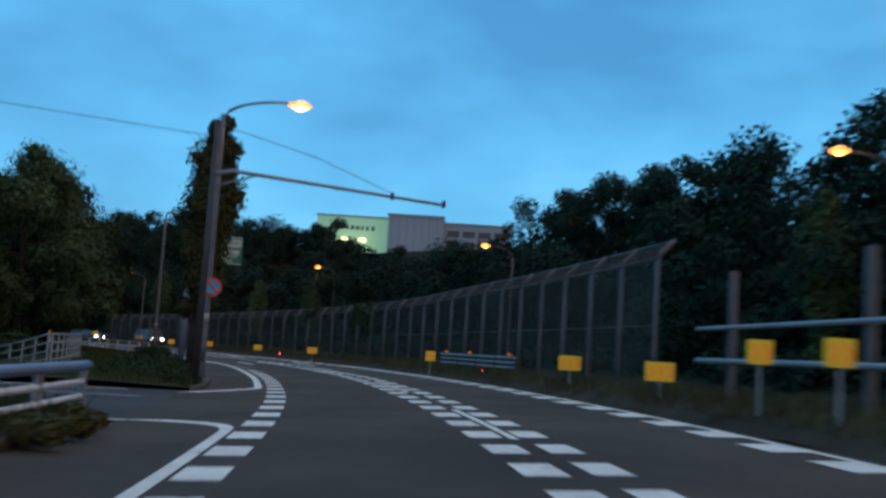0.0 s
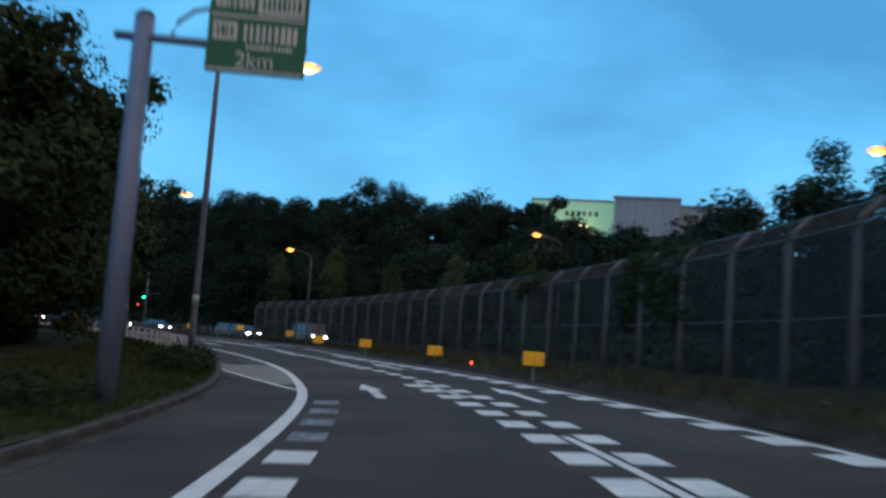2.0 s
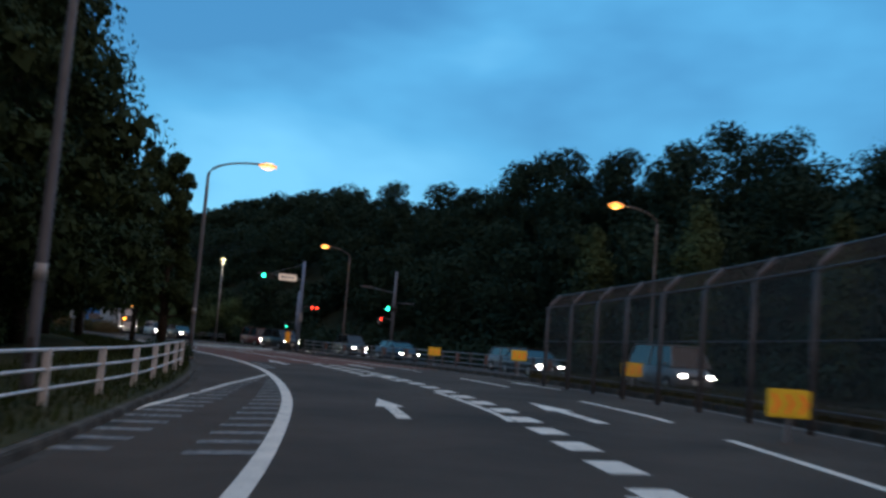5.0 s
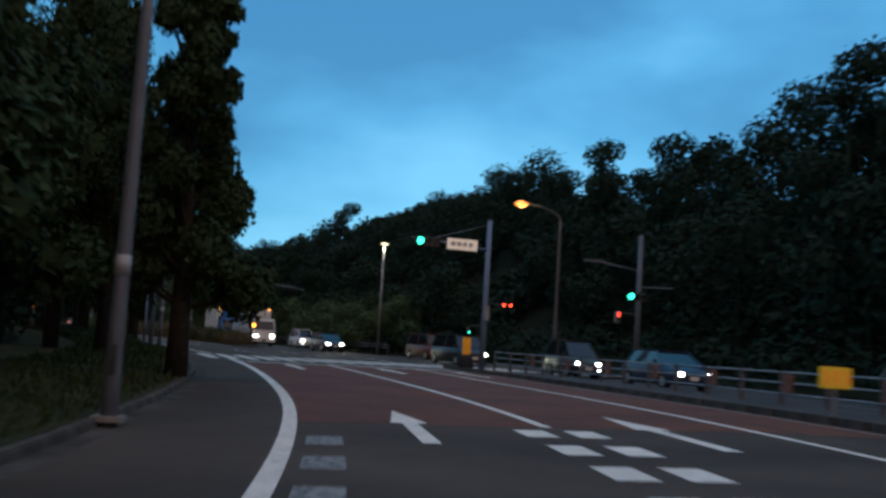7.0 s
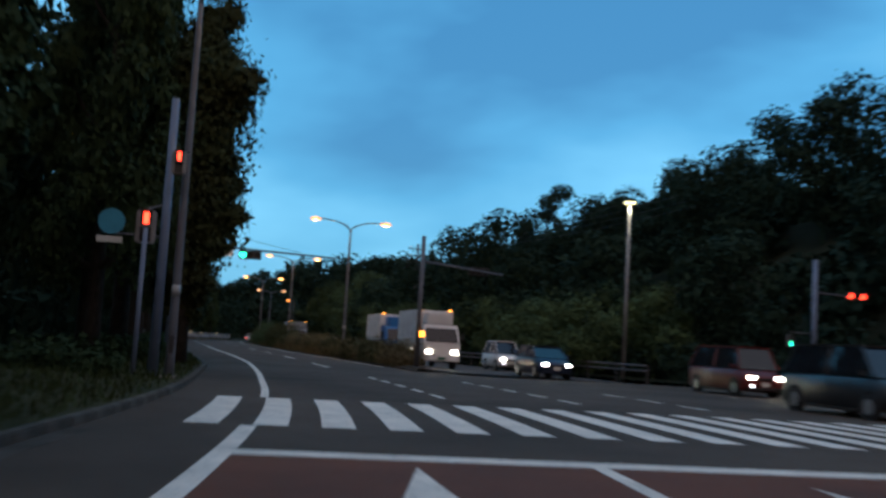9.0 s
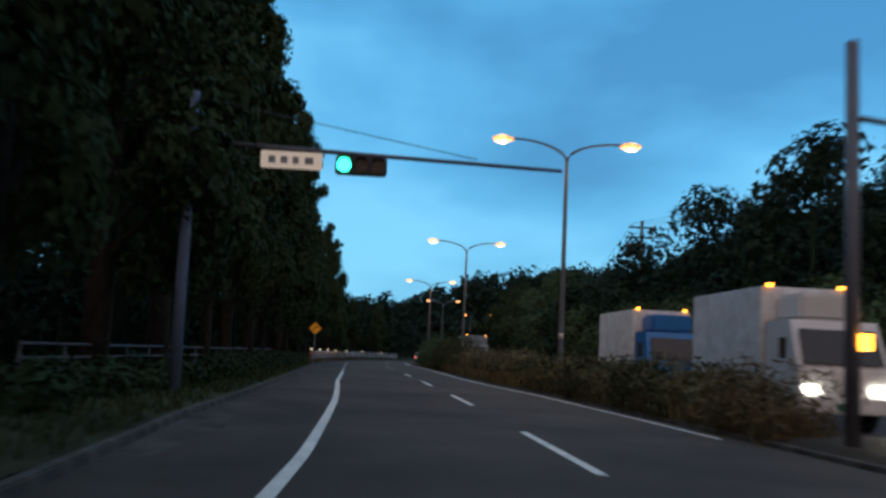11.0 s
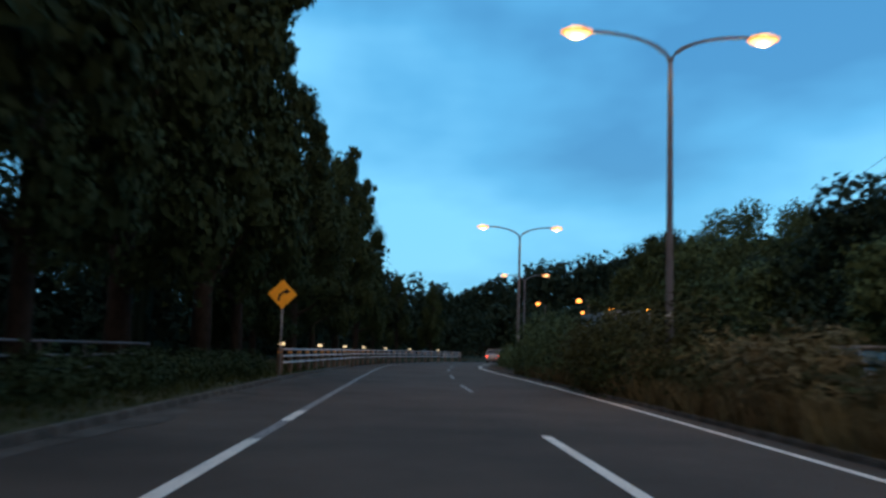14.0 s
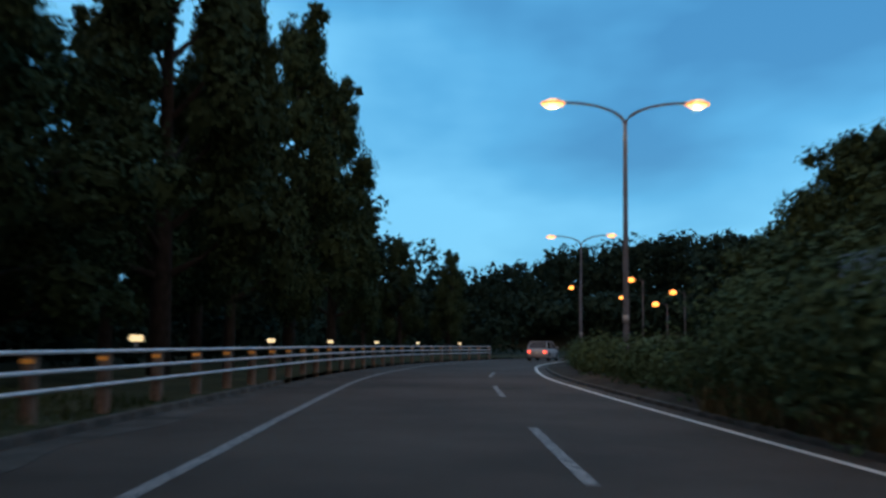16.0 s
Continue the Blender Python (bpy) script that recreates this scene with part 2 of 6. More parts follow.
FOG_ON = mat("fog_lamp_lens", (1.0, 1.0, 0.95), 0.2, vary=0.02, bump=0.0, emit=6.0, glow=(0.9, 0.95, 1.0))
TAIL_ON = mat("tail_lamp_lens", (0.8, 0.05, 0.03), 0.3, vary=0.05, bump=0.0, emit=5.0, glow=(1.0, 0.07, 0.03))
AMBER_ON = mat("amber_lens", (1.0, 0.45, 0.05), 0.3, vary=0.05, bump=0.0, emit=7.0, glow=(1.0, 0.33, 0.03))
GREEN_ON = mat("green_lens", (0.05, 0.9, 0.6), 0.3, vary=0.05, bump=0.0, emit=7.0, glow=(0.02, 1.0, 0.50))
RED_ON = mat("red_lens", (0.9, 0.05, 0.03), 0.3, vary=0.05, bump=0.0, emit=7.0, glow=(1.0, 0.045, 0.02))
LENS_OFF = mat("dark_lens", (0.03, 0.03, 0.03), 0.25, vary=0.1, bump=0.0)
# Faint emission in the cladding stands in for green light falling on it.
GLOW_GREEN = mat("green_glow_cladding", (0.35, 0.55, 0.40), 0.8, vary=0.12, scale=0.05, bump=0.05, fine=2, emit=0.16, glow=(0.40, 0.92, 0.60))
CLADDING = mat("grey_cladding", (0.25, 0.31, 0.37), 0.7, vary=0.12, scale=0.1, bump=0.1, fine=4)
WINDOW_DARK = glass_mat("dark_window", (0.02, 0.025, 0.03))
RUBBER = mat("rubber", (0.018, 0.018, 0.018), 0.85, vary=0.3, bump=0.2)
ALLOY = mat("alloy", (0.40, 0.41, 0.42), 0.35, 0.7, vary=0.15, bump=0.05)
CAR_GLASS = glass_mat("car_glass", (0.012, 0.014, 0.018), 0.04)


# ---- the road's axis: its left edge line, with the banked curve ----
AXIS_POINTS = [(8.0, 2.0), (7.2, 15.1), (5.0, 27.1), (1.7, 42.1), (-2.2, 55.2), (-5.2, 63.3), (-8.4, 71.1), (-11.9, 78.2), (-18.8, 89.3),
               (-28.1, 101.0), (-35.2, 108.6), (-41.0, 114.2), (-50.1, 121.9), (-58.8, 128.1), (-67.2, 133.0), (-79.2, 139.1), (-90.2, 143.7),
               (-103.5, 147.8), (-114.3, 150.9), (-131.0, 155.4), (-157.0, 162.0), (-181.3, 168.0), (-205.7, 174.9), (-216.0, 178.3),
               (-228.3, 183.2), (-236.4, 187.3), (-244.6, 192.0), (-253.0, 198.0), (-266.0, 211.0), (-276.0, 228.0), (-283.0, 248.0)]


def smooth_curve(points, soft=4):
    p = np.array(points, float)
    p = np.vstack([2 * p[0] - p[1], p, 2 * p[-1] - p[-2]])
    out = []
    for i in range(1, len(p) - 2):
        a, b, c, d = p[i - 1:i + 3]
        for u in np.linspace(0, 1, 24, endpoint=False):
            out.append(0.5 * (2 * b + (c - a) * u + (2 * a - 5 * b + 4 * c - d) * u * u + (3 * b - a - 3 * c + d) * u ** 3))
    q = np.array(out + [p[-2]])

    def even(o):
        r = np.r_[0, np.cumsum(np.linalg.norm(np.diff(o, axis=0), axis=1))]
        u = np.linspace(0, r[-1], int(r[-1]) + 1)
        return np.c_[np.interp(u, r, o[:, 0]), np.interp(u, r, o[:, 1])]

    q = even(q)
    for _ in range(soft * 3):
        q[1:-1] = 0.25 * q[:-2] + 0.5 * q[1:-1] + 0.25 * q[2:]
    return even(q)


AXIS = smooth_curve(AXIS_POINTS)
ALONG = np.gradient(AXIS, axis=0)
ALONG /= np.linalg.norm(ALONG, axis=1)[:, None]
ACROSS = np.c_[ALONG[:, 1], -ALONG[:, 0]]
END = len(AXIS) - 1


def bank(s):
    return float(np.interp(s, (0, 125, 165, 200), (0.043, 0.043, 0.012, 0.0)))


def gz(s, d):
    return bank(s) * min(max(d, -2.0), 8.0)


def at(s, d, h=0.0):
    """The place s metres along the road, d to the right of its left line, h over the road surface."""
    i = min(max(s, 0), END - 0.001)
    k = int(i)
    f = i - k
    p = AXIS[k] * (1 - f) + AXIS[k + 1] * f
    r = ACROSS[k] * (1 - f) + ACROSS[k + 1] * f
    r = r / np.linalg.norm(r)
    p = p + r * d + (s - i) * ALONG[k]
    return Vector((p[0], p[1], gz(s, d) + h))


def yaw(s):
    k = int(min(max(s, 0), END))
    return math.degrees(math.atan2(-ALONG[k][0], ALONG[k][1]))


def here(s, d, h=0.0, turn=0.0):
    """A pose on the road: +y runs along it, +x to its right."""
    p = at(s, d, h)
    return pose(p.x, p.y, p.z, 0, 0, yaw(s) + turn)


def tab(*pairs):
    xs, ys = zip(*pairs)
    return lambda s: float(np.interp(s, xs, ys))


DIVIDER = tab((20, 4.3), (60, 4.2), (70, 3.9), (80, 3.45), (92, 3.0), (104, 3.0), (112, 3.5), (120, 3.9), (150, 3.9), (176, 3.8), (200, 3.8), (340, 3.8))
RIGHT_LINE = tab((0, 8.1), (50, 7.95), (60, 7.65), (70, 7.25), (80, 6.6), (90, 6.0), (102, 5.5), (110, 6.1), (120, 7.0), (130, 7.0), (150, 7.4), (176, 7.6))
KERB_LEFT = tab((0, -2.0), (46, -2.0), (48, -1.45), (54, -1.5), (62, -2.0), (100, -2.05), (120, -2.45), (148, -2.4), (162, -1.95), (175, -2.0), (186, -1.65), (200, -1.3), (212, -1.9), (250, -2.2), (280, -2.2), (360, -2.2))
ROAD_RIGHT = tab((0, 9.0), (90, 7.2), (104, 6.8), (116, 9.6), (126, 10.2), (172, 10.3), (177, 22.5), (204, 22.5), (210, 8.0), (240, 7.6), (340, 7.4))


def fast_mesh(name, verts, faces):
    """A mesh from arrays: verts n x 3, faces m x 4."""
    me = bpy.data.meshes.new(name)
    verts, faces = np.asarray(verts, np.float32), np.asarray(faces, np.int32)
    n, m, k = len(verts), len(faces), faces.shape[1]
    me.vertices.add(n)
    me.vertices.foreach_set("co", verts.ravel())
    me.loops.add(m * k)
    me.loops.foreach_set("vertex_index", faces.ravel())
    me.polygons.add(m)
    me.polygons.foreach_set("loop_start", np.arange(0, m * k, k, dtype=np.int32))
    me.update(calc_edges=True)
    return me


def ob_mesh(name, me, material, parent=None, smooth=False, label=""):
    if material and not me.materials:
        me.materials.append(material)
    if smooth:
        me.polygons.foreach_set("use_smooth", np.ones(len(me.polygons), bool))
    ob = new(name, me)
    if parent:
        ob.parent = parent
    if label:
        ob["label"] = label
    return ob


def part(name, bm, material, parent=None, label="", smooth=False):
    me = bpy.data.meshes.new(name)
    bm.normal_update()
    bm.to_mesh(me)
    bm.free()
    return ob_mesh(name, me, material, parent, smooth, label)


def thing(name, m, label, category, group="", kind=""):
    ob = new(name)
    ob.matrix_world = m
    return tagged(ob, label, category, group, kind)


def ribbon(name, s0, s1, left, right, h, material, step=1.0, cells=1, parent=None):
    """A strip of surface along the road between two side offsets, following the bank."""
    left, right = (f if callable(f) else (lambda s, v=f: v) for f in (left, right))
    high = h if callable(h) else (lambda s, d: h)
    n = max(int((s1 - s0) / step), 1)
    verts, faces = [], []
    for i in range(n + 1):
        s = s0 + (s1 - s0) * i / n
        for j in range(cells + 1):
            d = left(s) + (right(s) - left(s)) * j / cells
            verts.append(at(s, d, high(s, d)))
    w = cells + 1
    for i in range(n):
        for j in range(cells):
            a = i * w + j
            faces.append((a, a + 1, a + w + 1, a + w))
    return ob_mesh(name, fast_mesh(name, verts, faces), material, parent)


def box_bm(bm, x0, x1, y0, y1, z0, z1, bevel=0.0):
    made = bmesh.ops.create_cube(bm, size=1.0)["verts"]
    bmesh.ops.transform(bm, matrix=Matrix.Translation(((x0 + x1) / 2, (y0 + y1) / 2, (z0 + z1) / 2)) @ Matrix.Diagonal((x1 - x0, y1 - y0, z1 - z0, 1)), verts=made)
    if bevel:
        edges = list({e for v in made for e in v.link_edges})
        bmesh.ops.bevel(bm, geom=edges, offset=bevel, segments=2, affect="EDGES")
    return bm


def box(x0, x1, y0, y1, z0, z1, bevel=0.0):
    return box_bm(bmesh.new(), x0, x1, y0, y1, z0, z1, bevel)


def tube_bm(bm, points, radii, sides=10, cap=True):
    """A round tube through points."""
    pts = [Vector(p) for p in points]
    rings = []
    for i, p in enumerate(pts):
        way = (pts[min(i + 1, len(pts) - 1)] - pts[max(i - 1, 0)]).normalized()
        side = way.cross(Vector((0, 0, 1)) if abs(way.z) < 0.9 else Vector((1, 0, 0))).normalized()
        up = side.cross(way)
        r = radii[i] if isinstance(radii, (list, tuple)) else radii
        rings.append([bm.verts.new(p + (side * math.cos(a) + up * math.sin(a)) * r) for a in (2 * math.pi * k / sides for k in range(sides))])
    for a, b in zip(rings, rings[1:]):
        for k in range(sides):
            bm.faces.new((a[k], a[(k + 1) % sides], b[(k + 1) % sides], b[k]))
    if cap:
        bm.faces.new(rings[0][::-1])
        bm.faces.new(rings[-1])
    return bm


def tube(points, radii, sides=10):
    return tube_bm(bmesh.new(), points, radii, sides)


def slab_bm(bm, outline, z0, z1):
    """An upright or flat plate: outline in x, z; from y0 to y1."""
    a = [bm.verts.new((x, z0, z)) for x, z in outline]
    b = [bm.verts.new((x, z1, z)) for x, z in outline]
    bm.faces.new(a)
    bm.faces.new(b[::-1])
    n = len(a)
    for i in range(n):
        bm.faces.new((a[i], b[i], b[(i + 1) % n], a[(i + 1) % n]))
    bmesh.ops.recalc_face_normals(bm, faces=bm.faces)
    return bm


# ---- ground, road and markings ----
def hill(s, d):
    """How far the wooded hillside to the right rises over the road."""
    top = float(np.interp(s, (0, 60, 76, 95, 115, 130, 145, 160, 172, 185, 205, 230, 258, 280, 300), (12, 14, 12.5, 9, 5.5, 2.5, 5, 9.5, 13.4, 11.4, 12.2, 12.6, 11.5, 7.5, 7)))
    u = min(max((d - 24) / 21, 0), 1)
    steep = float(np.interp(s, (0, 95, 112, 150, 172), (0.15, 0.15, 0.05, 0.05, 0.15)))
    return top * u * u * (3 - 2 * u) + steep * min(max(d - 45, 0), 110)


bm = bmesh.new()
bmesh.ops.create_grid(bm, x_segments=40, y_segments=40, size=2500)
for v in bm.verts:
    v.co.z = -0.35 + 0.15 * noise.noise(v.co * 0.004)
part("ground", bm, FOREST_FLOOR)
tagged(bpy.data.objects["ground"], "dark wooded ground reaching the horizon", "ground", kind="structure")

road = ribbon("road", 0, END, KERB_LEFT, ROAD_RIGHT, 0.0, ASPHALT, 1.0, 12)
tagged(road, "dark worn asphalt carriageway on a left-hand curve", "road", kind="structure")
far_road = ribbon("road_opposite", 0, 176, tab((0, 11.5), (110, 11.5), (125, 13.0), (176, 13.0)), tab((0, 20.5), (176, 22.0)), 0.0, ASPHALT_OLD, 2.0, 4)
tagged(far_road, "asphalt carriageway for oncoming traffic beyond the median", "road", kind="structure")
far_road2 = ribbon("road_opposite_2", 205, END, tab((205, 9.6), (340, 9.8)), tab((205, 18.0), (230, 16.6), (340, 16.4)), 0.0, ASPHALT_OLD, 2.0, 4)
tagged(far_road2, "asphalt carriageway for oncoming traffic beyond the planted median", "road", kind="structure")
red = ribbon("road_surface_red", 147.5, 174.2, 0.1, 10.1, 0.005, RED_COAT, 1.0, 8)
tagged(red, "brick-red skid-resistant surfacing before the stop line", "road surfacing", kind="structure")

SIDE_GAP = (37.5, 46.5)
for k, (a, b, wide) in enumerate(((47.5, 110, 0.28), (110, 176, 0.4), (206, END, 0.75))):
    g = ribbon("gutter_%d" % (k + 1), a, b, lambda s: KERB_LEFT(s) - 0.02, lambda s: KERB_LEFT(s) + wide * (0.75 + 0.6 * noise.noise(Vector((s * 0.45, 1.7, 0.0)))), 0.005, GRIT, 0.5, 2)
    tagged(g, "grit and dust gathered along the kerb", "gutter", kind="structure")


def verge_rise(s, d):
    far = -d + KERB_LEFT(s)
    return 0.10 + 0.10 * min(far / 3, 1) + 0.06 * noise.noise(Vector((s * 0.35, d * 0.35, 2.0)))


for k, (a, b) in enumerate(((0, SIDE_GAP[0]), (SIDE_GAP[1] + 0.6, END))):
    v = ribbon("verge_left_%d" % (k + 1), a, b, lambda s: KERB_LEFT(s) - 0.16, -9.0, verge_rise, TURF, 1.0, 8)
    tagged(v, "rough grass verge behind the kerb", "verge", kind="structure")
floor_left = ribbon("forest_floor_left", 0, END, -9.0, -60.0, lambda s, d: 0.15 + 0.25 * noise.noise(Vector((s * 0.08, d * 0.08, 5.0))), FOREST_FLOOR, 4.0, 8)
tagged(floor_left, "dark leaf-covered floor under the trees", "ground", kind="structure")
side = ribbon("side_road", SIDE_GAP[0] - 0.5, SIDE_GAP[1] + 1.2, -30.0, lambda s: KERB_LEFT(s), -0.004, ASPHALT_OLD, 1.0, 6)
tagged(side, "narrow asphalt side road joining the carriageway", "road", kind="structure")


def right_verge(s, d):
    u = (d - ROAD_RIGHT(s)) / max(11.5 - ROAD_RIGHT(s), 0.5)
    return 0.42 * math.sin(math.pi * min(max(u, 0), 1)) ** 0.7 + 0.05 * noise.noise(Vector((s * 0.6, d, 3.0)))


verge = ribbon("verge_median", 0, 114, ROAD_RIGHT, 11.6, right_verge, SOIL, 1.0, 8)
tagged(verge, "bare earth and weeds on the raised median", "verge", kind="structure")
verge2 = ribbon("verge_median_2", 114, 139, ROAD_RIGHT, lambda s: min(13.1, 11.6 + (s - 114) * 0.12), lambda s, d: 0.14 + 0.08 * noise.noise(Vector((s * 0.6, d, 4.0))), SOIL, 1.0, 4)
tagged(verge2, "bare earth and weeds at the fence's end", "verge", kind="structure")
island = ribbon("median_island", 139, 178, ROAD_RIGHT, lambda s: min(13.1, 11.6 + (s - 114) * 0.12), lambda s, d: 0.16, ASPHALT_OLD, 1.0, 4)
tagged(island, "raised median island surfaced in old asphalt", "median", kind="structure")
MEDIAN_EDGE = tab((207, 7.75), (228, 7.55), (240, 7.15), (250, 6.95), (264, 7.3), (274, 7.4), (282, 7.3), (293, 6.9), (306, 6.5), (320, 6.1), (335, 5.6), (350, 5.0), (400, 4.8))
island2 = ribbon("median_planted", 207, END, lambda s: MEDIAN_EDGE(s) + 0.03, 9.7, lambda s, d: 0.05 + min(max(d - MEDIAN_EDGE(s) - 0.05, 0) * 0.35, 0.12), SOIL, 1.0, 6)
tagged(island2, "planted median of dark soil", "median", kind="structure")
bank_right = ribbon("hillside", 0, END, tab((0, 20.5), (176, 22.0), (204, 22.5), (212, 18.0), (340, 16.5)), tab((0, 260), (230, 240), (262, 90), (290, 48), (372, 44)), lambda s, d: 0.1 + hill(s, d), FOREST_FLOOR, 4.0, 36)
tagged(bank_right, "wooded hillside beyond the far carriageway", "hillside", kind="structure")


def kerb(name, s0, s1, dfun, outer, label, high=0.12):
    """A row of kerb stones, each a piece of its own."""
    top = thing(name, Matrix.Identity(4), label, "kerb", kind="structure")
    me = None
    s = s0
    while s < s1:
        d = dfun(s + 0.5) + outer
        if me is None:
            ob = part("kerb_stone", box(-0.08, 0.08, -0.49, 0.49, -0.2, high, 0.02), KERB_STONE, top)
            me = ob.data
        else:
            ob = new("kerb_stone", me)
            ob.parent = top
        p, q = at(s, dfun(s) + outer), at(s + 1.0, dfun(s + 1) + outer)
        ob.matrix_basis = pose(*((p + q) / 2), 0, 0, math.degrees(math.atan2(p.x - q.x, q.y - p.y)))
        s += 1.0
    return top


kerb("kerb_left_1", 18, SIDE_GAP[0] - 0.5, KERB_LEFT, -0.08, "weathered concrete kerb along the verge")
kerb("kerb_left_2", SIDE_GAP[1] + 0.8, 300, KERB_LEFT, -0.08, "weathered concrete kerb along the verge")
kerb("kerb_median", 115, 178, tab((0, 9.6), (116, 9.6), (126, 10.2), (178, 10.3)), 0.06, "concrete kerb of the median island", 0.17)
kerb("kerb_planted_median", 207, 330, MEDIAN_EDGE, 0.06, "low concrete kerb of the planted median", 0.08)


def stripe(name, s0, s1, dfun, w, parent, material=None, h=0.009):
    return ribbon(name, s0, s1, lambda s: dfun(s) - w / 2, lambda s: dfun(s) + w / 2, h, material or PAINT, 1.0, 1, parent)


def quad_mark(name, corners, parent, material=None, h=0.010):
    """A flat painted polygon, given in road coordinates."""
    bm = bmesh.new()
    bm.faces.new([bm.verts.new(at(s, d, h)) for s, d in corners])
    bmesh.ops.recalc_face_normals(bm, faces=bm.faces)
    if bm.faces and next(iter(bm.faces)).calc_area():
        bm.normal_update()
        f = next(iter(bm.faces))
        if f.normal.z < 0:
            bmesh.ops.reverse_faces(bm, faces=[f])
    return part(name, bm, material or PAINT, parent)


I4 = Matrix.Identity(4)
edge = thing("edge_line", I4, "white left edge line, scuffed road paint", "road marking", kind="structure")
stripe("line", 0, 34.3, lambda s: 0.12, 0.17, edge)
stripe("line", 51.0, 177.3, lambda s: 0.0, 0.22, edge)
for a, b, m in ((183.4, 252.6, PAINT), (252.6, 255.7, PAINT_OLD), (255.7, 258.0, PAINT), (258.0, END, PAINT_OLD)):
    stripe("line", a, b, tab((183, 0.0), (190, 0.12), (196, 0.3), (207, 0.45), (220, 0.33), (235, 0.05), (258, 0.08), (272, 0.18), (283, 0.05), (302, -0.45), (330, -0.6), (400, -0.6)), 0.16, edge, m)
ribbon("line", 46.4, 51.2, lambda s: -0.1 - 0.33 * max(0, 49.6 - s) ** 1.55, lambda s: 0.12 - 0.33 * max(0, 49.3 - s) ** 1.55, 0.009, PAINT, 0.3, 1, edge)
ribbon("line", 34.3, 36.9, lambda s: 0.035 - 1.6 * (max(0, s - 34.3) / 2.45) ** 4, lambda s: 0.205 - 1.6 * (max(0, s - 34.6) / 2.45) ** 4, 0.009, PAINT, 0.15, 1, edge)
ribbon("line", 36.72, 36.92, -9.0, -1.7, 0.009, PAINT, 0.25, 4, edge)
ribbon("line", 46.45, 46.62, -8.0, -3.3, 0.009, PAINT, 0.2, 4, edge)
ribbon("line", 43.6, 44.0, -6.5, -2.6, 0.009, PAINT_OLD, 0.4, 4, edge)

slow = thing("speed_reduction_marks", I4, "rows of white dashes painted inside the lane lines", "road marking", kind="structure")
s = 19.0
while s < 74.5:
    ribbon("dash", s, s + 1.05, 0.26, 0.74, 0.009, PAINT if s < 66 else PAINT_OLD, 1.05, 1, slow)
    s += 2.1
s = 19.5
while s < 136:
    c = DIVIDER(s)
    if s < 82 or 122 < s < 135:
        if s < 82:
            ribbon("dash", s, s + 1.1, c - 0.62, c - 0.14, 0.009, PAINT, 1.1, 1, slow)
    ribbon("dash", s + 0.1, s + 1.2, c + 0.12, c + 0.56, 0.009, PAINT, 1.1, 1, slow)
    s += 2.1
s = 136.0
while s < 146.5:
    c = DIVIDER(s)
    for a, b in ((c - 0.65, c - 0.2), (c + 0.1, c + 0.55)):
        ribbon("dash", s, s + 1.0, a, b, 0.009, PAINT, 1.0, 1, slow)
    s += 2.0
for s in (140.3, 142.4, 144.5):
    ribbon("dash", s, s + 1.0, 0.25, 0.7, 0.009, PAINT_OLD, 1.0, 1, slow)
s = 20.0
while s < 104:
    c = RIGHT_LINE(s)
    ribbon("dash", s, s + 1.1, c - 0.62, c - 0.08, 0.009, PAINT, 1.1, 1, slow)
    s += 2.1

lanes = thing("lane_lines", I4, "white lane lines, long dashes and solid stretches", "road marking", kind="structure")
for a, b in ((20, 26), (34, 40.5), (48, 54.5), (62.5, 68.7), (76.5, 82.6), (90.5, 96.5), (104.5, 110.5), (118.3, 127), (132.5, 138)):
    stripe("line", a, b, DIVIDER, 0.13, lanes)
stripe("line", 147.5, 174.2, DIVIDER, 0.17, lanes)
stripe("line", 0, 116, RIGHT_LINE, 0.15, lanes)
for a, b in ((119, 124.5), (131, 137)):
    stripe("line", a, b, RIGHT_LINE, 0.15, lanes)
stripe("line", 143, 174.2, RIGHT_LINE, 0.15, lanes)
stripe("line", 116, 172, tab((116, 9.2), (126, 9.85), (172, 9.95)), 0.13, lanes, PAINT_OLD)
for a, b in ((185.8, 187.2), (188.2, 189.6), (190.6, 192.0), (193.0, 194.4), (195.4, 196.8)):
    stripe("line", a, b, lambda s: 4.0, 0.14, lanes)
    stripe("line", a, b, lambda s: 7.2, 0.14, lanes)
    if a < 192:
        stripe("line", a, b, lambda s: 10.4, 0.14, lanes)
for a in (206, 220, 234, 248.2, 262.3, 267.8, 281, 295.2, 309):
    if a != 262.3:
        stripe("line", a, a + 5.8, DIVIDER, 0.14, lanes, PAINT if a < 260 else PAINT_OLD)
stripe("line", 212, END, tab((212, 7.3), (228, 7.05), (237, 6.65), (250, 6.45), (264, 6.8), (274, 6.93), (282, 6.8), (293, 6.4), (306, 5.97), (320, 5.6), (335, 5.1), (350, 4.5), (400, 4.3)), 0.12, lanes)
for a in range(0, 176, 14):
    stripe("line", a, a + 6, tab((0, 16.0), (110, 16.0), (125, 17.4), (176, 17.4)), 0.14, lanes, PAINT_OLD)
stop = thing("stop_line", I4, "white stop line across the lanes", "road marking", kind="structure")
ribbon("line", 174.1, 174.55, -0.08, 10.0, 0.010, PAINT, 0.45, 8, stop)

cross = thing("crosswalk", I4, "white zebra crossing stripes on dark asphalt", "crosswalk", kind="structure")
for k in range(23):
    d = -0.86 + 0.905 * k
    ribbon("stripe", 177.4, 183.3, d, d + 0.46, 0.010, PAINT, 1.5, 1, cross)

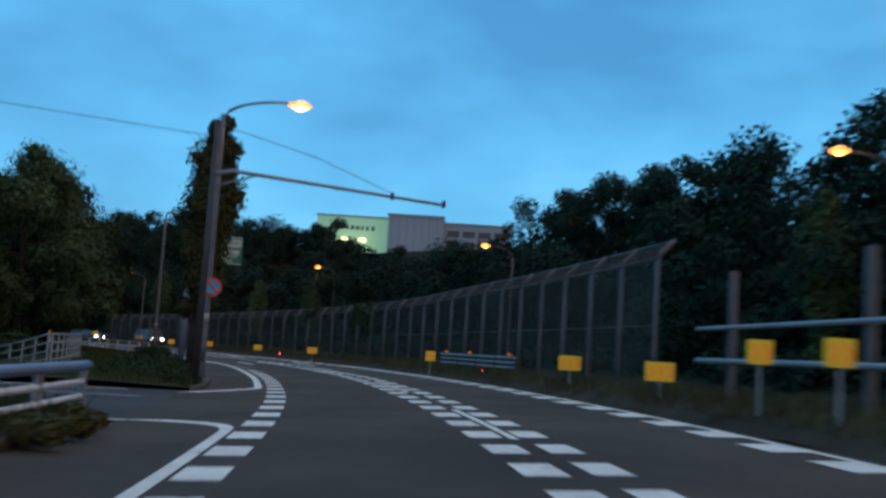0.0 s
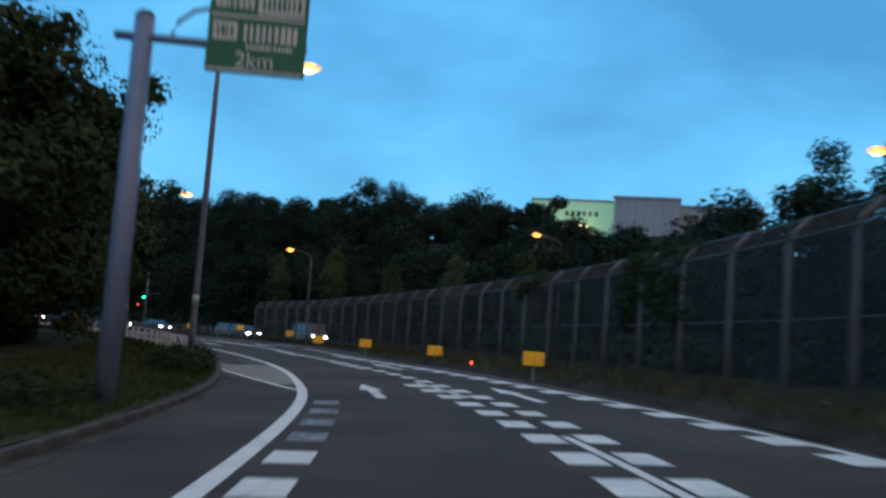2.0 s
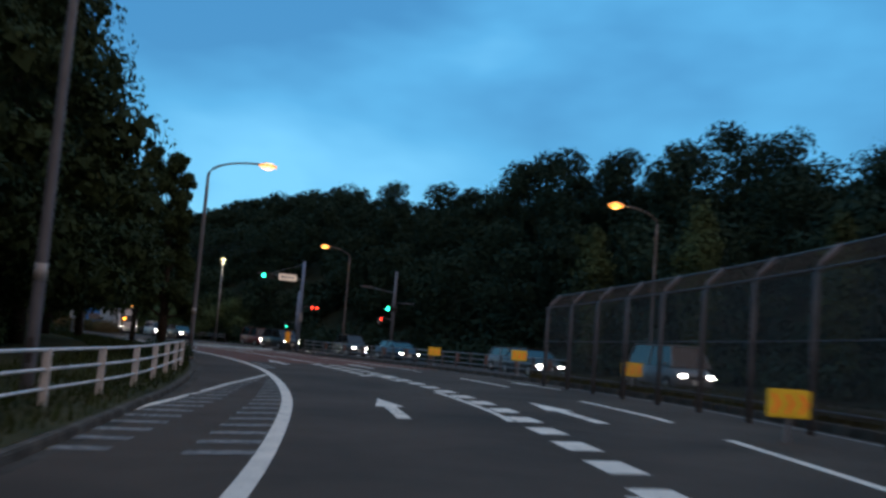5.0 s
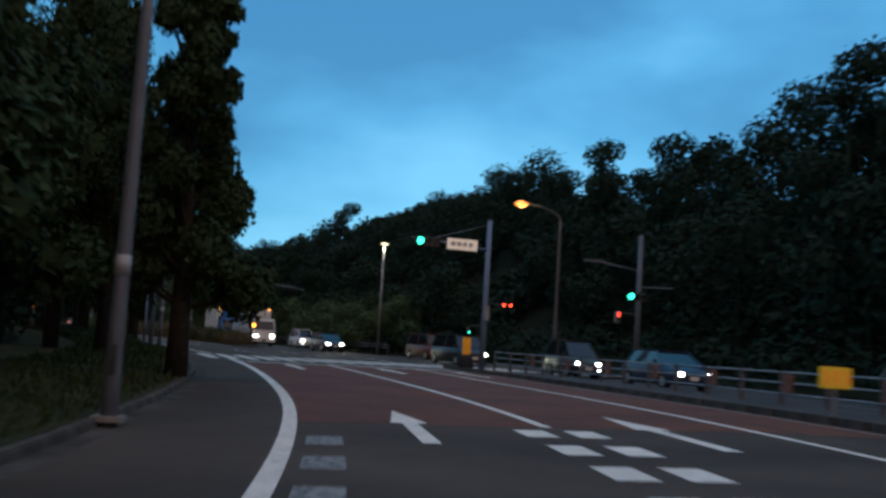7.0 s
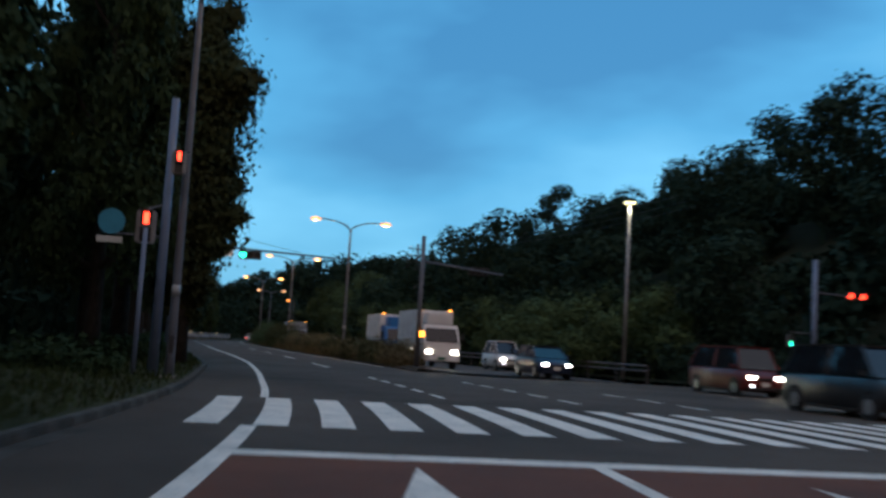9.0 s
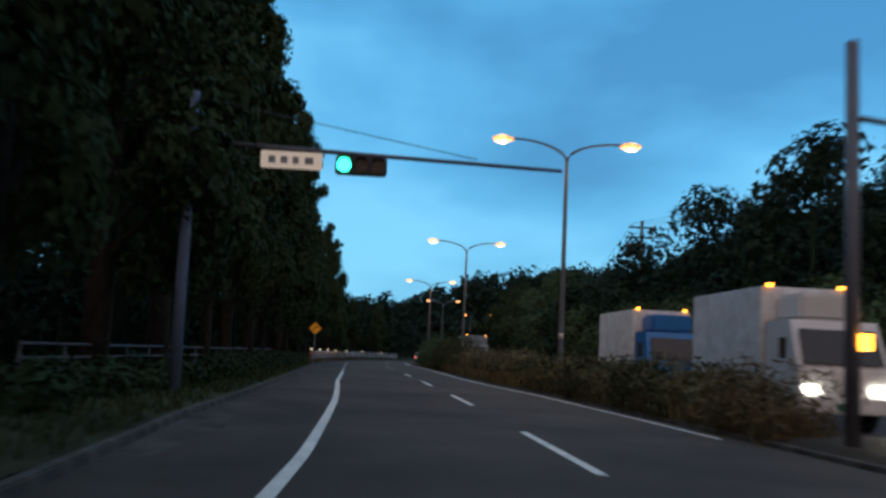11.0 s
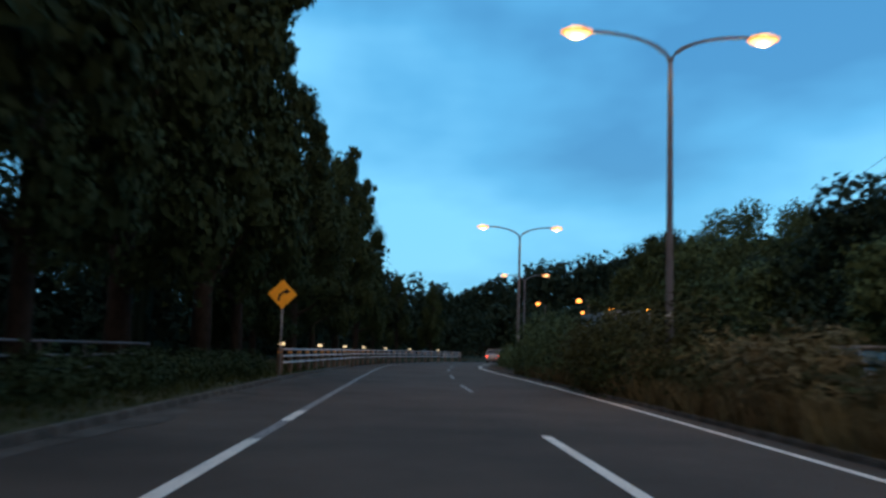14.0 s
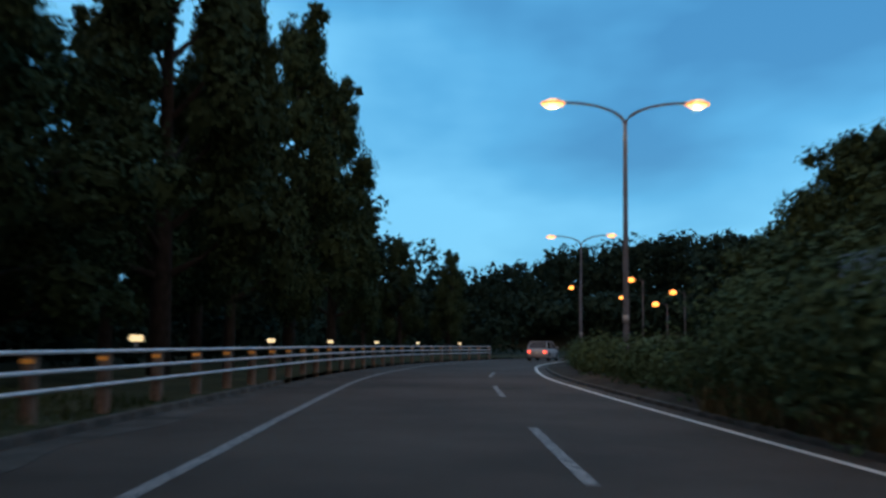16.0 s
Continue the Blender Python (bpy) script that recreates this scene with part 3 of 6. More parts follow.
hatch = thing("hatched_area", I4, "white hatched no-drive area, paint worn and patched", "road marking", kind="structure")
HATCH = tab((77.6, 0.0), (79.4, -0.5), (83.2, -1.25), (90, -2.4), (94.6, -2.85), (104, -2.9), (114, -2.75), (119.2, -2.45), (124, -1.95), (128, -1.4), (134.5, -0.1))
stripe("line", 77.6, 96, HATCH, 0.16, hatch)
stripe("line", 113, 134.5, HATCH, 0.15, hatch)
s = 80.6
while s < 133:
    if not 97 < s < 112:
        d0, lean = HATCH(s) + 0.1, 0.35
        mid = -0.12
        pieces = ((d0, mid),) if s < 92 else ((d0, d0 + (mid - d0) * 0.38), (mid - (mid - d0) * 0.3, mid))
        for a, b in pieces:
            if b - a > 0.12:
                quad_mark("bar", ((s, a), (s + lean * (b - a) * 0.5, b), (s + lean * (b - a) * 0.5 + 0.36, b), (s + 0.36, a)), hatch, PAINT_OLD if s > 92 else PAINT)
    s += 1.15


def arrow(s, d, long=5.2):
    """A straight-ahead lane arrow whose tip is at s."""
    a = thing("lane_arrow", I4, "white straight-ahead arrow painted in the lane", "road marking", "lane arrows", "structure")
    quad_mark("head", ((s, d), (s - 2.45, d + 0.29), (s - 2.45, d - 0.29)), a)
    cuts = ((s - 2.45, s - 3.2), (s - 3.3, s - 4.1), (s - 4.2, s - long)) if s < 140 else ((s - 2.45, s - long),)
    for u, v in cuts:
        quad_mark("shaft", ((u, d - 0.12), (u, d + 0.12), (v, d + 0.12), (v, d - 0.12)), a)
    return a


for s, d in ((81.0, 1.65), (80.8, 5.05), (123.6, 2.0), (123.6, 5.45), (150.1, 1.8), (149.9, 5.6), (173.6, 1.9), (173.2, 5.6), (173.0, 8.8), (136, 8.6), (96, 4.6)):
    arrow(s, d)


# ---- plants ----
RNG = np.random.default_rng(7)


def leaf_cloud(blobs, n, size, rng=RNG, core=0.25, long=1.5):
    """n small pointed leaves spread through the outer part of ellipsoids (rows of x, y, z, rx, ry, rz), lying roughly along their surface."""
    blobs = np.asarray(blobs, float)
    w = (blobs[:, 3] * blobs[:, 4] + blobs[:, 4] * blobs[:, 5] + blobs[:, 3] * blobs[:, 5])
    k = rng.choice(len(blobs), n, p=w / w.sum())
    v = rng.normal(size=(n, 3))
    v /= np.linalg.norm(v, axis=1)[:, None]
    r = np.clip(1 - np.abs(rng.normal(0, core, n)), 0.1, 1) * (1 + 0.08 * rng.normal(size=n))
    c = blobs[k, :3] + v * blobs[k, 3:] * r[:, None]
    face = v * 0.9 + (0, 0, 0.3) + 0.5 * rng.normal(size=(n, 3))
    face /= np.linalg.norm(face, axis=1)[:, None]
    a = np.cross(face, rng.normal(size=(n, 3)))
    a /= np.linalg.norm(a, axis=1)[:, None]
    b = np.cross(face, a)
    z = size * (0.55 + 0.9 * rng.random(n))[:, None]
    a, b = a * z * long * 0.5, b * z * 0.5
    verts = np.stack([c + a, c - a * 0.7 + b, c - a * 0.5 - b], 1).reshape(-1, 3)
    return verts, np.arange(3 * n).reshape(-1, 3)


def tree(kind, high, wide, seed, leaves=7000, size=0.2, bare=0.22, leaf=None, at_pose=None, label="", name="tree", group=""):
    """A tree: a tapered trunk with limbs, and a crown of many small leaves."""
    rng = np.random.default_rng(seed)
    top = thing(name, at_pose or I4, label, "tree", group)
    bm = bmesh.new()
    r0 = 0.022 * high
    lean = rng.normal(0, 0.02, 2) * high
    axis = [(lean[0] * u * u, lean[1] * u * u, high * 0.92 * u - 0.15) for u in np.linspace(0, 1, 7)]
    tube_bm(bm, axis, [max(r0 * (1.25 - 1.15 * u), 0.02) for u in np.linspace(0, 1, 7)], 9)
    blobs = []
    count = 16 if kind == "broad" else 22
    for i in range(count):
        u = bare + (1 - bare) * (i + 0.5) / count
        ang = i * 2.4 + rng.random()
        if kind == "broad":
            reach = wide * 0.5 * math.sin(math.pi * min(0.16 + 0.80 * (u - bare) / (1 - bare), 1)) * (0.55 + 0.5 * rng.random())
            rad = wide * (0.17 + 0.08 * rng.random())
        elif kind == "cone":
            reach = wide * 0.5 * (1.04 - (u - bare) / (1 - bare)) ** 0.55 * (0.5 + 0.45 * rng.random())
            rad = wide * (0.20 - 0.085 * (u - bare) / (1 - bare)) * (0.8 + 0.4 * rng.random())
        else:
            reach = wide * 0.2 * rng.random()
            rad = wide * (0.40 - 0.24 * max(u - 0.7, 0) / 0.3) * min(0.42 + 1.5 * (u - bare), 1.0) * (0.85 + 0.3 * rng.random())
        c = Vector((lean[0] * u * u + math.cos(ang) * reach, lean[1] * u * u + math.sin(ang) * reach, high * u * (0.97 if kind == "broad" else 0.99)))
        root = Vector((lean[0] * u * u, lean[1] * u * u, max(high * (u - 0.13), high * bare * 0.8)))
        if reach > 0.4:
            tube_bm(bm, [root, (root + c) / 2 + Vector((0, 0, -0.15)), c], [r0 * 0.38, r0 * 0.22, r0 * 0.08], 5, False)
        blobs.append((*c, rad, rad, rad * (0.75 if kind == "broad" else 1.15)))
        for _ in range(3):
            off = np.clip(rng.normal(size=3), -1.2, 1.2) * rad * (0.45 if kind == "column" else 0.7)
            blobs.append((c.x + off[0], c.y + off[1], c.z + off[2] * 0.8, rad * 0.5, rad * 0.5, rad * 0.42))
    part("trunk", bm, BARK, top, smooth=True)
    v, f = leaf_cloud(blobs, leaves, size, rng)
    inner = np.array(blobs)
    inner[:, 3:] *= 0.62
    v2, f2 = leaf_cloud(inner, leaves // 5, size * 2.8, rng)
    me = fast_mesh("crown", np.vstack([v, v2]), np.vstack([f, f2 + len(v)]))
    ob_mesh("crown", me, leaf or LEAF, top)
    return top


def plant(proto, s, d, turn, scale=1.0, h=0.1):
    ob = copy_thing(proto, here(s, d, h, turn) @ Matrix.Diagonal((scale, scale, scale, 1)))
    return ob


# columnar roadside tree with turning leaves
tree("column", 9.9, 2.3, 3, 21000, 0.105, 0.2, LEAF_TURN, here(58.5, -2.3, 0.1), "tall narrow roadside tree with browning leaves", "column_tree")
# rows of roadside trees on the left
ROW = [tree("cone", 13.0, 6.6, 11 + k, 19000, 0.135, 0.2, LEAF, here(163 + 0.01 * k, -4.2, 0.1), "tall dark roadside tree, dense pointed crown", "roadside_tree", "roadside trees") for k in range(3)]
BROAD = [tree("broad", 11.5, 8.5, 21 + k, 19000, 0.135, 0.18, LEAF if k else LEAF_B, here(96 + 9 * k, -14 - 2 * k, 0.15), "dark broad-leaved tree at the wood's edge", "broad_tree", "wood edge trees") for k in range(3)]
for ob, (s, d, turn, sc) in zip(ROW, ((167.4, -2.6, 0, 0.95), (172.0, -5.3, 80, 1.06), (176.5, -9.5, 200, 1.1))):
    ob.matrix_world = here(s, d, 0.1, turn) @ Matrix.Diagonal((sc * (0.54 if s < 170 else 0.72), sc * (0.54 if s < 170 else 0.72), sc, 1))
n = 0
for s, d, sc in ((297, -9.5, 0.8), (305, -9.2, 0.95), (313, -8.8, 1.1), (192, -4.4, 1.3), (197.5, -5.2, 1.3), (203.5, -4.7, 1.3), (210, -4.6, 1.3), (219, -5.4, 1.35), (227, -5.6, 1.4), (235, -5.3, 1.35), (243, -5.6, 1.4), (251, -5.3, 1.35),
                 (259, -5.3, 1.4), (267, -5.8, 1.42), (276, -5.5, 1.45), (281, -5.2, 1.43), (291, -7.2, 0.85), (300.2, -5.8, 1.25), (308, -5.8, 1.3), (317, -5.8, 1.2), (326, -6.0, 1.1),
                 (335, -6.8, 0.8), (345, -7.5, 0.65), (356, -8.0, 0.65)):
    plant(ROW[n % 3], s, d, 53 * n, sc)
    n += 1
for s, d, sc in ((72, -10.5, 0.85), (80, -10.5, 0.85), (87, -9.2, 0.9), (95, -9.1, 0.9), (104, -9.6, 1.02), (112, -10.4, 1.0), (121, -12.8, 1.0), (129, -11.5, 1.1), (137, -9.2, 1.12),
                 (146, -16, 0.95), (154, -17, 0.9), (159, -9.5, 1.0), (162, -16, 0.85), (170, -14, 0.85), (180, -14, 1.0), (66, -16, 0.7), (58, -18, 0.7), (78, -18, 0.8), (92, -17, 0.8), (124, -18, 0.9),
                 (60, -26, 0.8)):
    plant(BROAD[n % 3], s, d, 67 * n, sc, 0.15)
    n += 1

for s, d, turn, sc in ((173.5, -7.2, 140, 1.1), (183.5, -7.6, 20, 1.2)):
    plant(ROW[turn % 3], s, d, turn, sc)
for s, d, turn, sc in ((155.0, -9.7, 35, 1.12), (146.5, -9.3, 120, 0.95), (293.5, -7.6, 200, 0.74), (307.5, 20.0, 70, 0.78), (313, 19.2, 15, 0.86)):
    plant(BROAD[1], s, d, turn, sc, 0.15)
tree("cone", 10.6, 3.5, 8, 24000, 0.115, 0.2, LEAF, here(157.6, -2.4, 0.1), "slender dark roadside tree with a bare lower trunk", "roadside_tree", "roadside trees")
tree("column", 12.3, 4.4, 17, 26000, 0.125, 0.14, LEAF_TURN, here(197.0, -2.3, 0.1), "tall roadside tree with leaves beginning to brown", "roadside_tree", "roadside trees")

# young trees planted in a row beyond the far carriageway
YOUNG = tree("column", 9.0, 2.7, 41, 9000, 0.15, 0.12, LEAF_YOUNG, here(57.2, 24, 0.1), "young columnar tree lit by the lamp beside it", "young_tree", "young trees")
for s, turn, sc in ((118.3, 40, 0.86), (128.4, 200, 0.9), (138.0, 110, 0.88), (147.0, 290, 1.08), (156.2, 20, 1.05)):
    plant(YOUNG, s, 24.0, turn, sc)


def far_wood(name, label, spots, leaves, size, material, low=0.26):
    """A stretch of wood too far off to count its trees: trunks and crowns in one mesh."""
    rng = np.random.default_rng(len(spots))
    vs, fs, base = [], [], 0
    for p, high, wide in spots:
        blobs = []
        for i in range(9):
            u = low + (0.94 - low) * (i + 0.5) / 9
            reach = wide * 0.36 * math.sin(math.pi * (0.15 + 0.78 * i / 8)) * (0.6 + 0.6 * rng.random())
            ang = i * 2.4 + rng.random() * 2
            rad = wide * (0.17 + 0.12 * rng.random())
            blobs.append((p.x + math.cos(ang) * reach, p.y + math.sin(ang) * reach, p.z + high * u, rad, rad, rad * 0.75))
        v, f = leaf_cloud(blobs, leaves, size, rng, 0.3)
        vs.append(v)
        fs.append(f + base)
        base += len(v)
        r = 0.02 * high
        ring = np.array([(math.cos(a) * r, math.sin(a) * r, 0) for a in (0, 1.57, 3.14, 4.71)])
        q = np.array(p)
        vs.append(np.vstack([q + ring - (0, 0, 0.4), q + ring * 0.4 + (0, 0, high * 0.7)]))
        fs.append(np.array([t for k in range(4) for t in ((k, (k + 1) % 4, 4 + k), ((k + 1) % 4, 4 + (k + 1) % 4, 4 + k))]) + base)
        base += 8
    ob = ob_mesh(name, fast_mesh(name, np.vstack(vs), np.vstack(fs)), material)
    return tagged(ob, label, "wood", kind="stuff")


CREST = tab((150, 0), (183, 0), (189, 2.5), (194, 0), (198, -3.0), (203, -1), (207, 0.5), (212, 1.5), (217, 2.0), (221, 1.0), (226, -0.8), (237, -0.1), (256, -0.2), (264, 0), (275, 2.0), (292, 3.0))
spots = []
rng = np.random.default_rng(5)
for d, gap, lo, hi in ((28, 7.5, 7.5, 10), (36, 8.5, 8, 10.5), (45, 9, 8, 11.5), (57, 10, 8, 11), (72, 12, 8, 11)):
    s = 8.0
    while s < float(np.interp(d, (30, 46, 72), (325, 305, 245))):
        near = 0 if d > 30 else float(np.interp(s, (176, 184, 206, 214), (0, 3, 3, -4)))
        if s > 214 and d < 30:
            near -= 2
        dd = d + near + rng.normal(0, 1.6)
        q = at(s, dd, 0.1 + hill(s, dd))
        grown = (lo + (hi - lo) * rng.random()) * (0.72 if s > 288 and d < 40 else 1.0)
        if d < 30:
            grown *= float(np.interp(s, (228, 234, 260, 266, 276, 288), (1.0, 1.28, 1.35, 1.0, 0.87, 0.87)))
        spots.append((q, grown + (CREST(s) if d > 40 else 0.0), 6.5 + 3.5 * rng.random()))
        s += gap * (0.75 + 0.5 * rng.random())
q = at(279.4, 43, 0.1 + hill(279.4, 43))
spots += [(q, 23.2 - q.z, 5.5), (at(283, 40, q.z - 1.0), 19.5 - q.z, 6.0)]
far_wood("wood_right", "dense dark wood covering the hillside", spots, 3000, 0.29, LEAF_FAR, 0.12)
spots = []
slope_rng = np.random.default_rng(31)
for s, d in ((84, 43), (88, 47), (91, 42), (94, 46), (97, 43), (100, 47), (103, 44), (106, 47), (95, 52), (102, 53), (108, 60), (112, 65), (116, 60), (120, 66), (124, 62)):
    q = at(s, d, 0.1 + hill(s, d))
    spots.append((q, 20.2 + 0.25 * (d - 45) - q.z + slope_rng.normal(0, 0.5), 6.5 + 2 * slope_rng.random()))
for s, d in ((157, 31), (160, 34), (163, 30), (166, 33), (168, 29), (171, 32), (174, 30), (176, 34)):
    q = at(s, d, 0.1 + hill(s, d))
    spots.append((q, (17.3 if s > 167 else 16.0) + 0.45 * (d - 28) - q.z + slope_rng.normal(0, 0.5), 6.0 + 2 * slope_rng.random()))
far_wood("wood_slope", "dark trees closing the hillside's upper edge", spots, 3200, 0.26, LEAF_FAR, 0.12)
spots = []
for d, gap in ((12.5, 8), (20, 9), (27, 10), (36, 11)):
    s = 60.0
    while s < 372:
        if d > 22 or s > (130 if d > 15 else 190):
            q = at(min(s, END), -d + rng.normal(0, 1.5), 0.1)
            spots.append((q, (14 if d < 15 and s < 302 else 9) + 3.5 * rng.random(), 7 + 3 * rng.random()))
        s += gap * (0.75 + 0.5 * rng.random())
far_wood("wood_left", "dark wood behind the roadside trees", spots, 950, 0.46, LEAF_FAR, 0.06)


def afar(v):
    """Push a point of the ridge further out along the valley."""
    return Vector((-140, 160, 1.2)).lerp(Vector(v), 1.8)


def ridge_base(k):
    return float(np.interp(k, (0, 30, 36, 40, 43, 46, 50, 56, 75, 94), (13.5, 14, 13, 11.5, 9.5, 6.5, 3.5, 1.5, 0.4, 0.2)))


verts, faces = [], []
for k in range(-12, 110):
    a = radians(25 + 82 * k / 94)
    for far, z in ((150, -0.6), (178, 0.55), (205, 1.0), (250, 1.3), (330, 1.3)):
        verts.append(afar((-205 - math.sin(a) * far * 0.9, 150 + math.cos(a) * far, ridge_base(k) * z - 0.1 if z > 0 else z)))
for k in range(121):
    for j in range(4):
        i = k * 5 + j
        faces.append((i, i + 1, i + 6, i + 5))
tagged(ob_mesh("ridge", fast_mesh("ridge", verts, faces), FOREST_FLOOR), "dark distant ridge below its wood", "hillside", kind="structure")
spots = []
for k in range(95):
    a = radians(25 + 82 * k / 94)
    for row in (-1, 0, 1):
        far = 208 + 38 * row + rng.normal(0, 6)
        q = Vector((-205 - math.sin(a) * far * 0.9, 150 + math.cos(a) * far, ridge_base(k) * (1 + 0.3 * row if row >= 0 else 0.35)))
        spots.append((afar(q), 1.8 * ((10 if row >= 0 else 4.5) + 3 * rng.random()), 1.8 * (10 + 4 * rng.random())))
CREST_LINE = ((-388, 296, 16), (-372, 315, 29), (-358, 330, 37), (-345, 348, 46), (-339, 357, 51), (-327, 370, 58), (-315, 383, 62), (-300, 398, 63), (-280, 415, 60), (-255, 435, 57), (-225, 455, 52))
crest, verts, faces = [], [], []
for a, b in zip(CREST_LINE, CREST_LINE[1:]):
    crest += [Vector(a).lerp(Vector(b), i / 4) for i in range(4)]
for c in crest:
    out = Vector((c.x + 100, c.y - 130, 0)).normalized()
    for far, z in ((-150, -0.6), (-60, c.z * 0.45), (-12, c.z - 13), (40, c.z - 14), (120, -0.6)):
        verts.append((c.x + out.x * far, c.y + out.y * far, z))
for k in range(len(crest) - 1):
    for j in range(4):
        i = k * 5 + j
        faces.append((i, i + 1, i + 6, i + 5))
tagged(ob_mesh("far_hill", fast_mesh("far_hill", verts, faces), FOREST_FLOOR), "dark far hill rising behind the wood", "hillside", kind="structure")
hill_spots = []
hill_rng = np.random.default_rng(77)
for c in crest:
    out = Vector((c.x + 100, c.y - 130, 0)).normalized()
    for far, z in ((-60, c.z * 0.45), (-38, c.z * 0.68 - 3), (-18, c.z - 16), (-2, c.z - 13)):
        q = c + out * (far + hill_rng.normal(0, 3))
        hill_spots.append((Vector((q.x, q.y, z - 1)), 12.5 + 3.0 * hill_rng.random(), 11 + 4 * hill_rng.random()))
far_wood("wood_far_hill", "dark wood covering the far hill", hill_spots, 420, 1.2, LEAF_FAR, 0.0)
far_wood("wood_distant", "distant wooded ridge closing the valley", spots, 480, 1.7, LEAF_FAR, 0.0)
spots = []
for s in range(214, 350, 5):
    for d in (19.0, 23.5):
        q = at(s + rng.normal(0, 1), d + rng.normal(0, 0.7), 0.0)
        tall = float(np.interp(s, (214, 270, 284, 289, 297, 314, 325, 345), (4.6, 6.5, 6.0, 7.5, 10.2, 11.2, 9.4, 7.2)))
        spots.append((q, tall * (0.8 if d < 20 else 1.05) + 0.8 * rng.random(), 5.0))
far_wood("wood_roadside", "bushy young trees beside the far carriageway", spots, 3200, 0.165, LEAF_B)


def shrub_row(name, s0, s1, d0, d1, high, n, size, material, label, category="shrubs", rough=0.35, long=1.5, base=0.12, rise=None):
    """Shrubs grown together: leaf cards through many small mounds."""
    rng = np.random.default_rng(int(s0 * 10) + n)
    blobs = []
    s = s0
    while s < s1:
        for _ in range(3):
            d = d0 + (d1 - d0) * rng.random()
            r = high * (0.38 + rough * (rng.random() - 0.3))
            q = at(s + rng.random(), d, base + r * 0.7 + (rise(s, d) if rise else 0.0))
            blobs.append((q.x, q.y, q.z, max(r * 1.1, 0.15), max(r * 1.1, 0.15), r * 1.1))
        s += max(high * 0.6, 0.5)
    v, f = leaf_cloud(blobs, n, size, rng, 0.3, long)
    return tagged(ob_mesh(name, fast_mesh(name, v, f), material), label, category, kind="stuff")


def grass_field(name, s0, s1, dfun0, dfun1, n, high, material, label, base=0.12):
    """Grass blades on a verge."""
    rng = np.random.default_rng(n + int(s0))
    verts = np.zeros((n, 4, 3))
    for i in range(n):
        s = s0 + (s1 - s0) * rng.random()
        d = dfun0(s) + (dfun1(s) - dfun0(s)) * rng.random()
        q = at(s, d, base(s, d) if callable(base) else base)
        h = high * (0.35 + rng.random() ** 2 * 1.1)
        a = rng.random() * 6.28
        w = 0.012 + 0.02 * rng.random()
        tip = rng.normal(0, 0.3, 2) * h
        cx, cy = math.cos(a) * w, math.sin(a) * w
        verts[i] = ((q.x - cx, q.y - cy, q.z - 0.03), (q.x + cx, q.y + cy, q.z - 0.03), (q.x + tip[0] + cx * 0.3, q.y + tip[1] + cy * 0.3, q.z + h), (q.x + tip[0] - cx * 0.3, q.y + tip[1] - cy * 0.3, q.z + h * 0.97))
    me = fast_mesh(name, verts.reshape(-1, 3), np.arange(4 * n).reshape(-1, 4))
    return tagged(ob_mesh(name, me, material), label, "grass", kind="stuff")


shrub_row("hedge_island", 57, 70, -5.5, -2.6, 0.5, 14000, 0.06, HEDGE, "low clipped green shrubs on the verge")
shrub_row("hedge_block", 79.6, 85.2, -3.5, -2.55, 0.92, 22000, 0.055, HEDGE, "dark box hedge beside the kerb", rough=0.12)
shrub_row("hedge_corner", 137.5, 143, -4.6, -2.6, 0.7, 11000, 0.065, HEDGE, "green shrub at the end of the railing")
shrub_row("hedge_roadside", 226, 258, -5.0, -3.3, 0.9, 26000, 0.08, HEDGE, "rough dark hedge along the verge")
shrub_row("hedge_clipped", 259.5, 273.5, -4.6, -3.2, 1.15, 26000, 0.06, HEDGE, "dark clipped hedge beside the bend sign", rough=0.12)
shrub_row("shrubs_crossing", 186, 226, -6.0, -3.4, 0.8, 15000, 0.12, HEDGE, "dark undergrowth below the roadside trees")
shrub_row("median_shrubs", 216, 268, 7.8, 9.5, 1.15, 34000, 0.095, LEAF_TURN, "brownish overgrown shrubs on the median", rough=0.5)
shrub_row("median_bushes", 266, 345, 7.6, 9.5, 1.3, 52000, 0.095, LEAF_B, "dark green overgrown bushes on the median", rough=0.5)
shrub_row("median_dry_grass", 241, 266, 7.9, 9.6, 1.5, 36000, 0.045, DRY, "tall dry reddish grass on the median", "grass", 0.4, 6.5)
shrub_row("median_dry_grass_low", 211, 241, 7.9, 9.5, 1.1, 22000, 0.045, DRY, "dry grass thinning towards the median nose", "grass", 0.5, 6.5)
shrub_row("median_tall_bushes", 263, 279, 8.0, 9.2, 2.1, 20000, 0.09, LEAF_TURN, "tall dark bushes grown up on the median", rough=0.5)
shrub_row("median_saplings", 281, 292, 8.2, 9.1, 2.2, 16000, 0.085, LEAF_B, "young trees grown up among the median bushes", rough=0.6)
grass_field("median_edge_grass", 211, 290, lambda s: MEDIAN_EDGE(s) + 0.02, lambda s: MEDIAN_EDGE(s) + 1.0, 18000, 0.42, DRY, "dry grass leaning over the median kerb", 0.1)
shrub_row("wood_undergrowth", 60, 176, -16.0, -9.5, 1.1, 26000, 0.25, LEAF, "dark undergrowth at the wood's edge")
shrub_row("undergrowth_left", 60, 374, -24, -18, 3.2, 36000, 0.40, LEAF_FAR, "dense dark thicket deep in the wood")
shrub_row("right_undergrowth", 10, 330, 22.5, 28, 2.2, 60000, 0.3, LEAF_FAR, "undergrowth below the hillside wood", rise=hill)
shrub_row("slope_undergrowth", 40, 300, 27, 60, 3.0, 60000, 0.48, LEAF_FAR, "dense leafy undergrowth covering the slope", rise=hill)
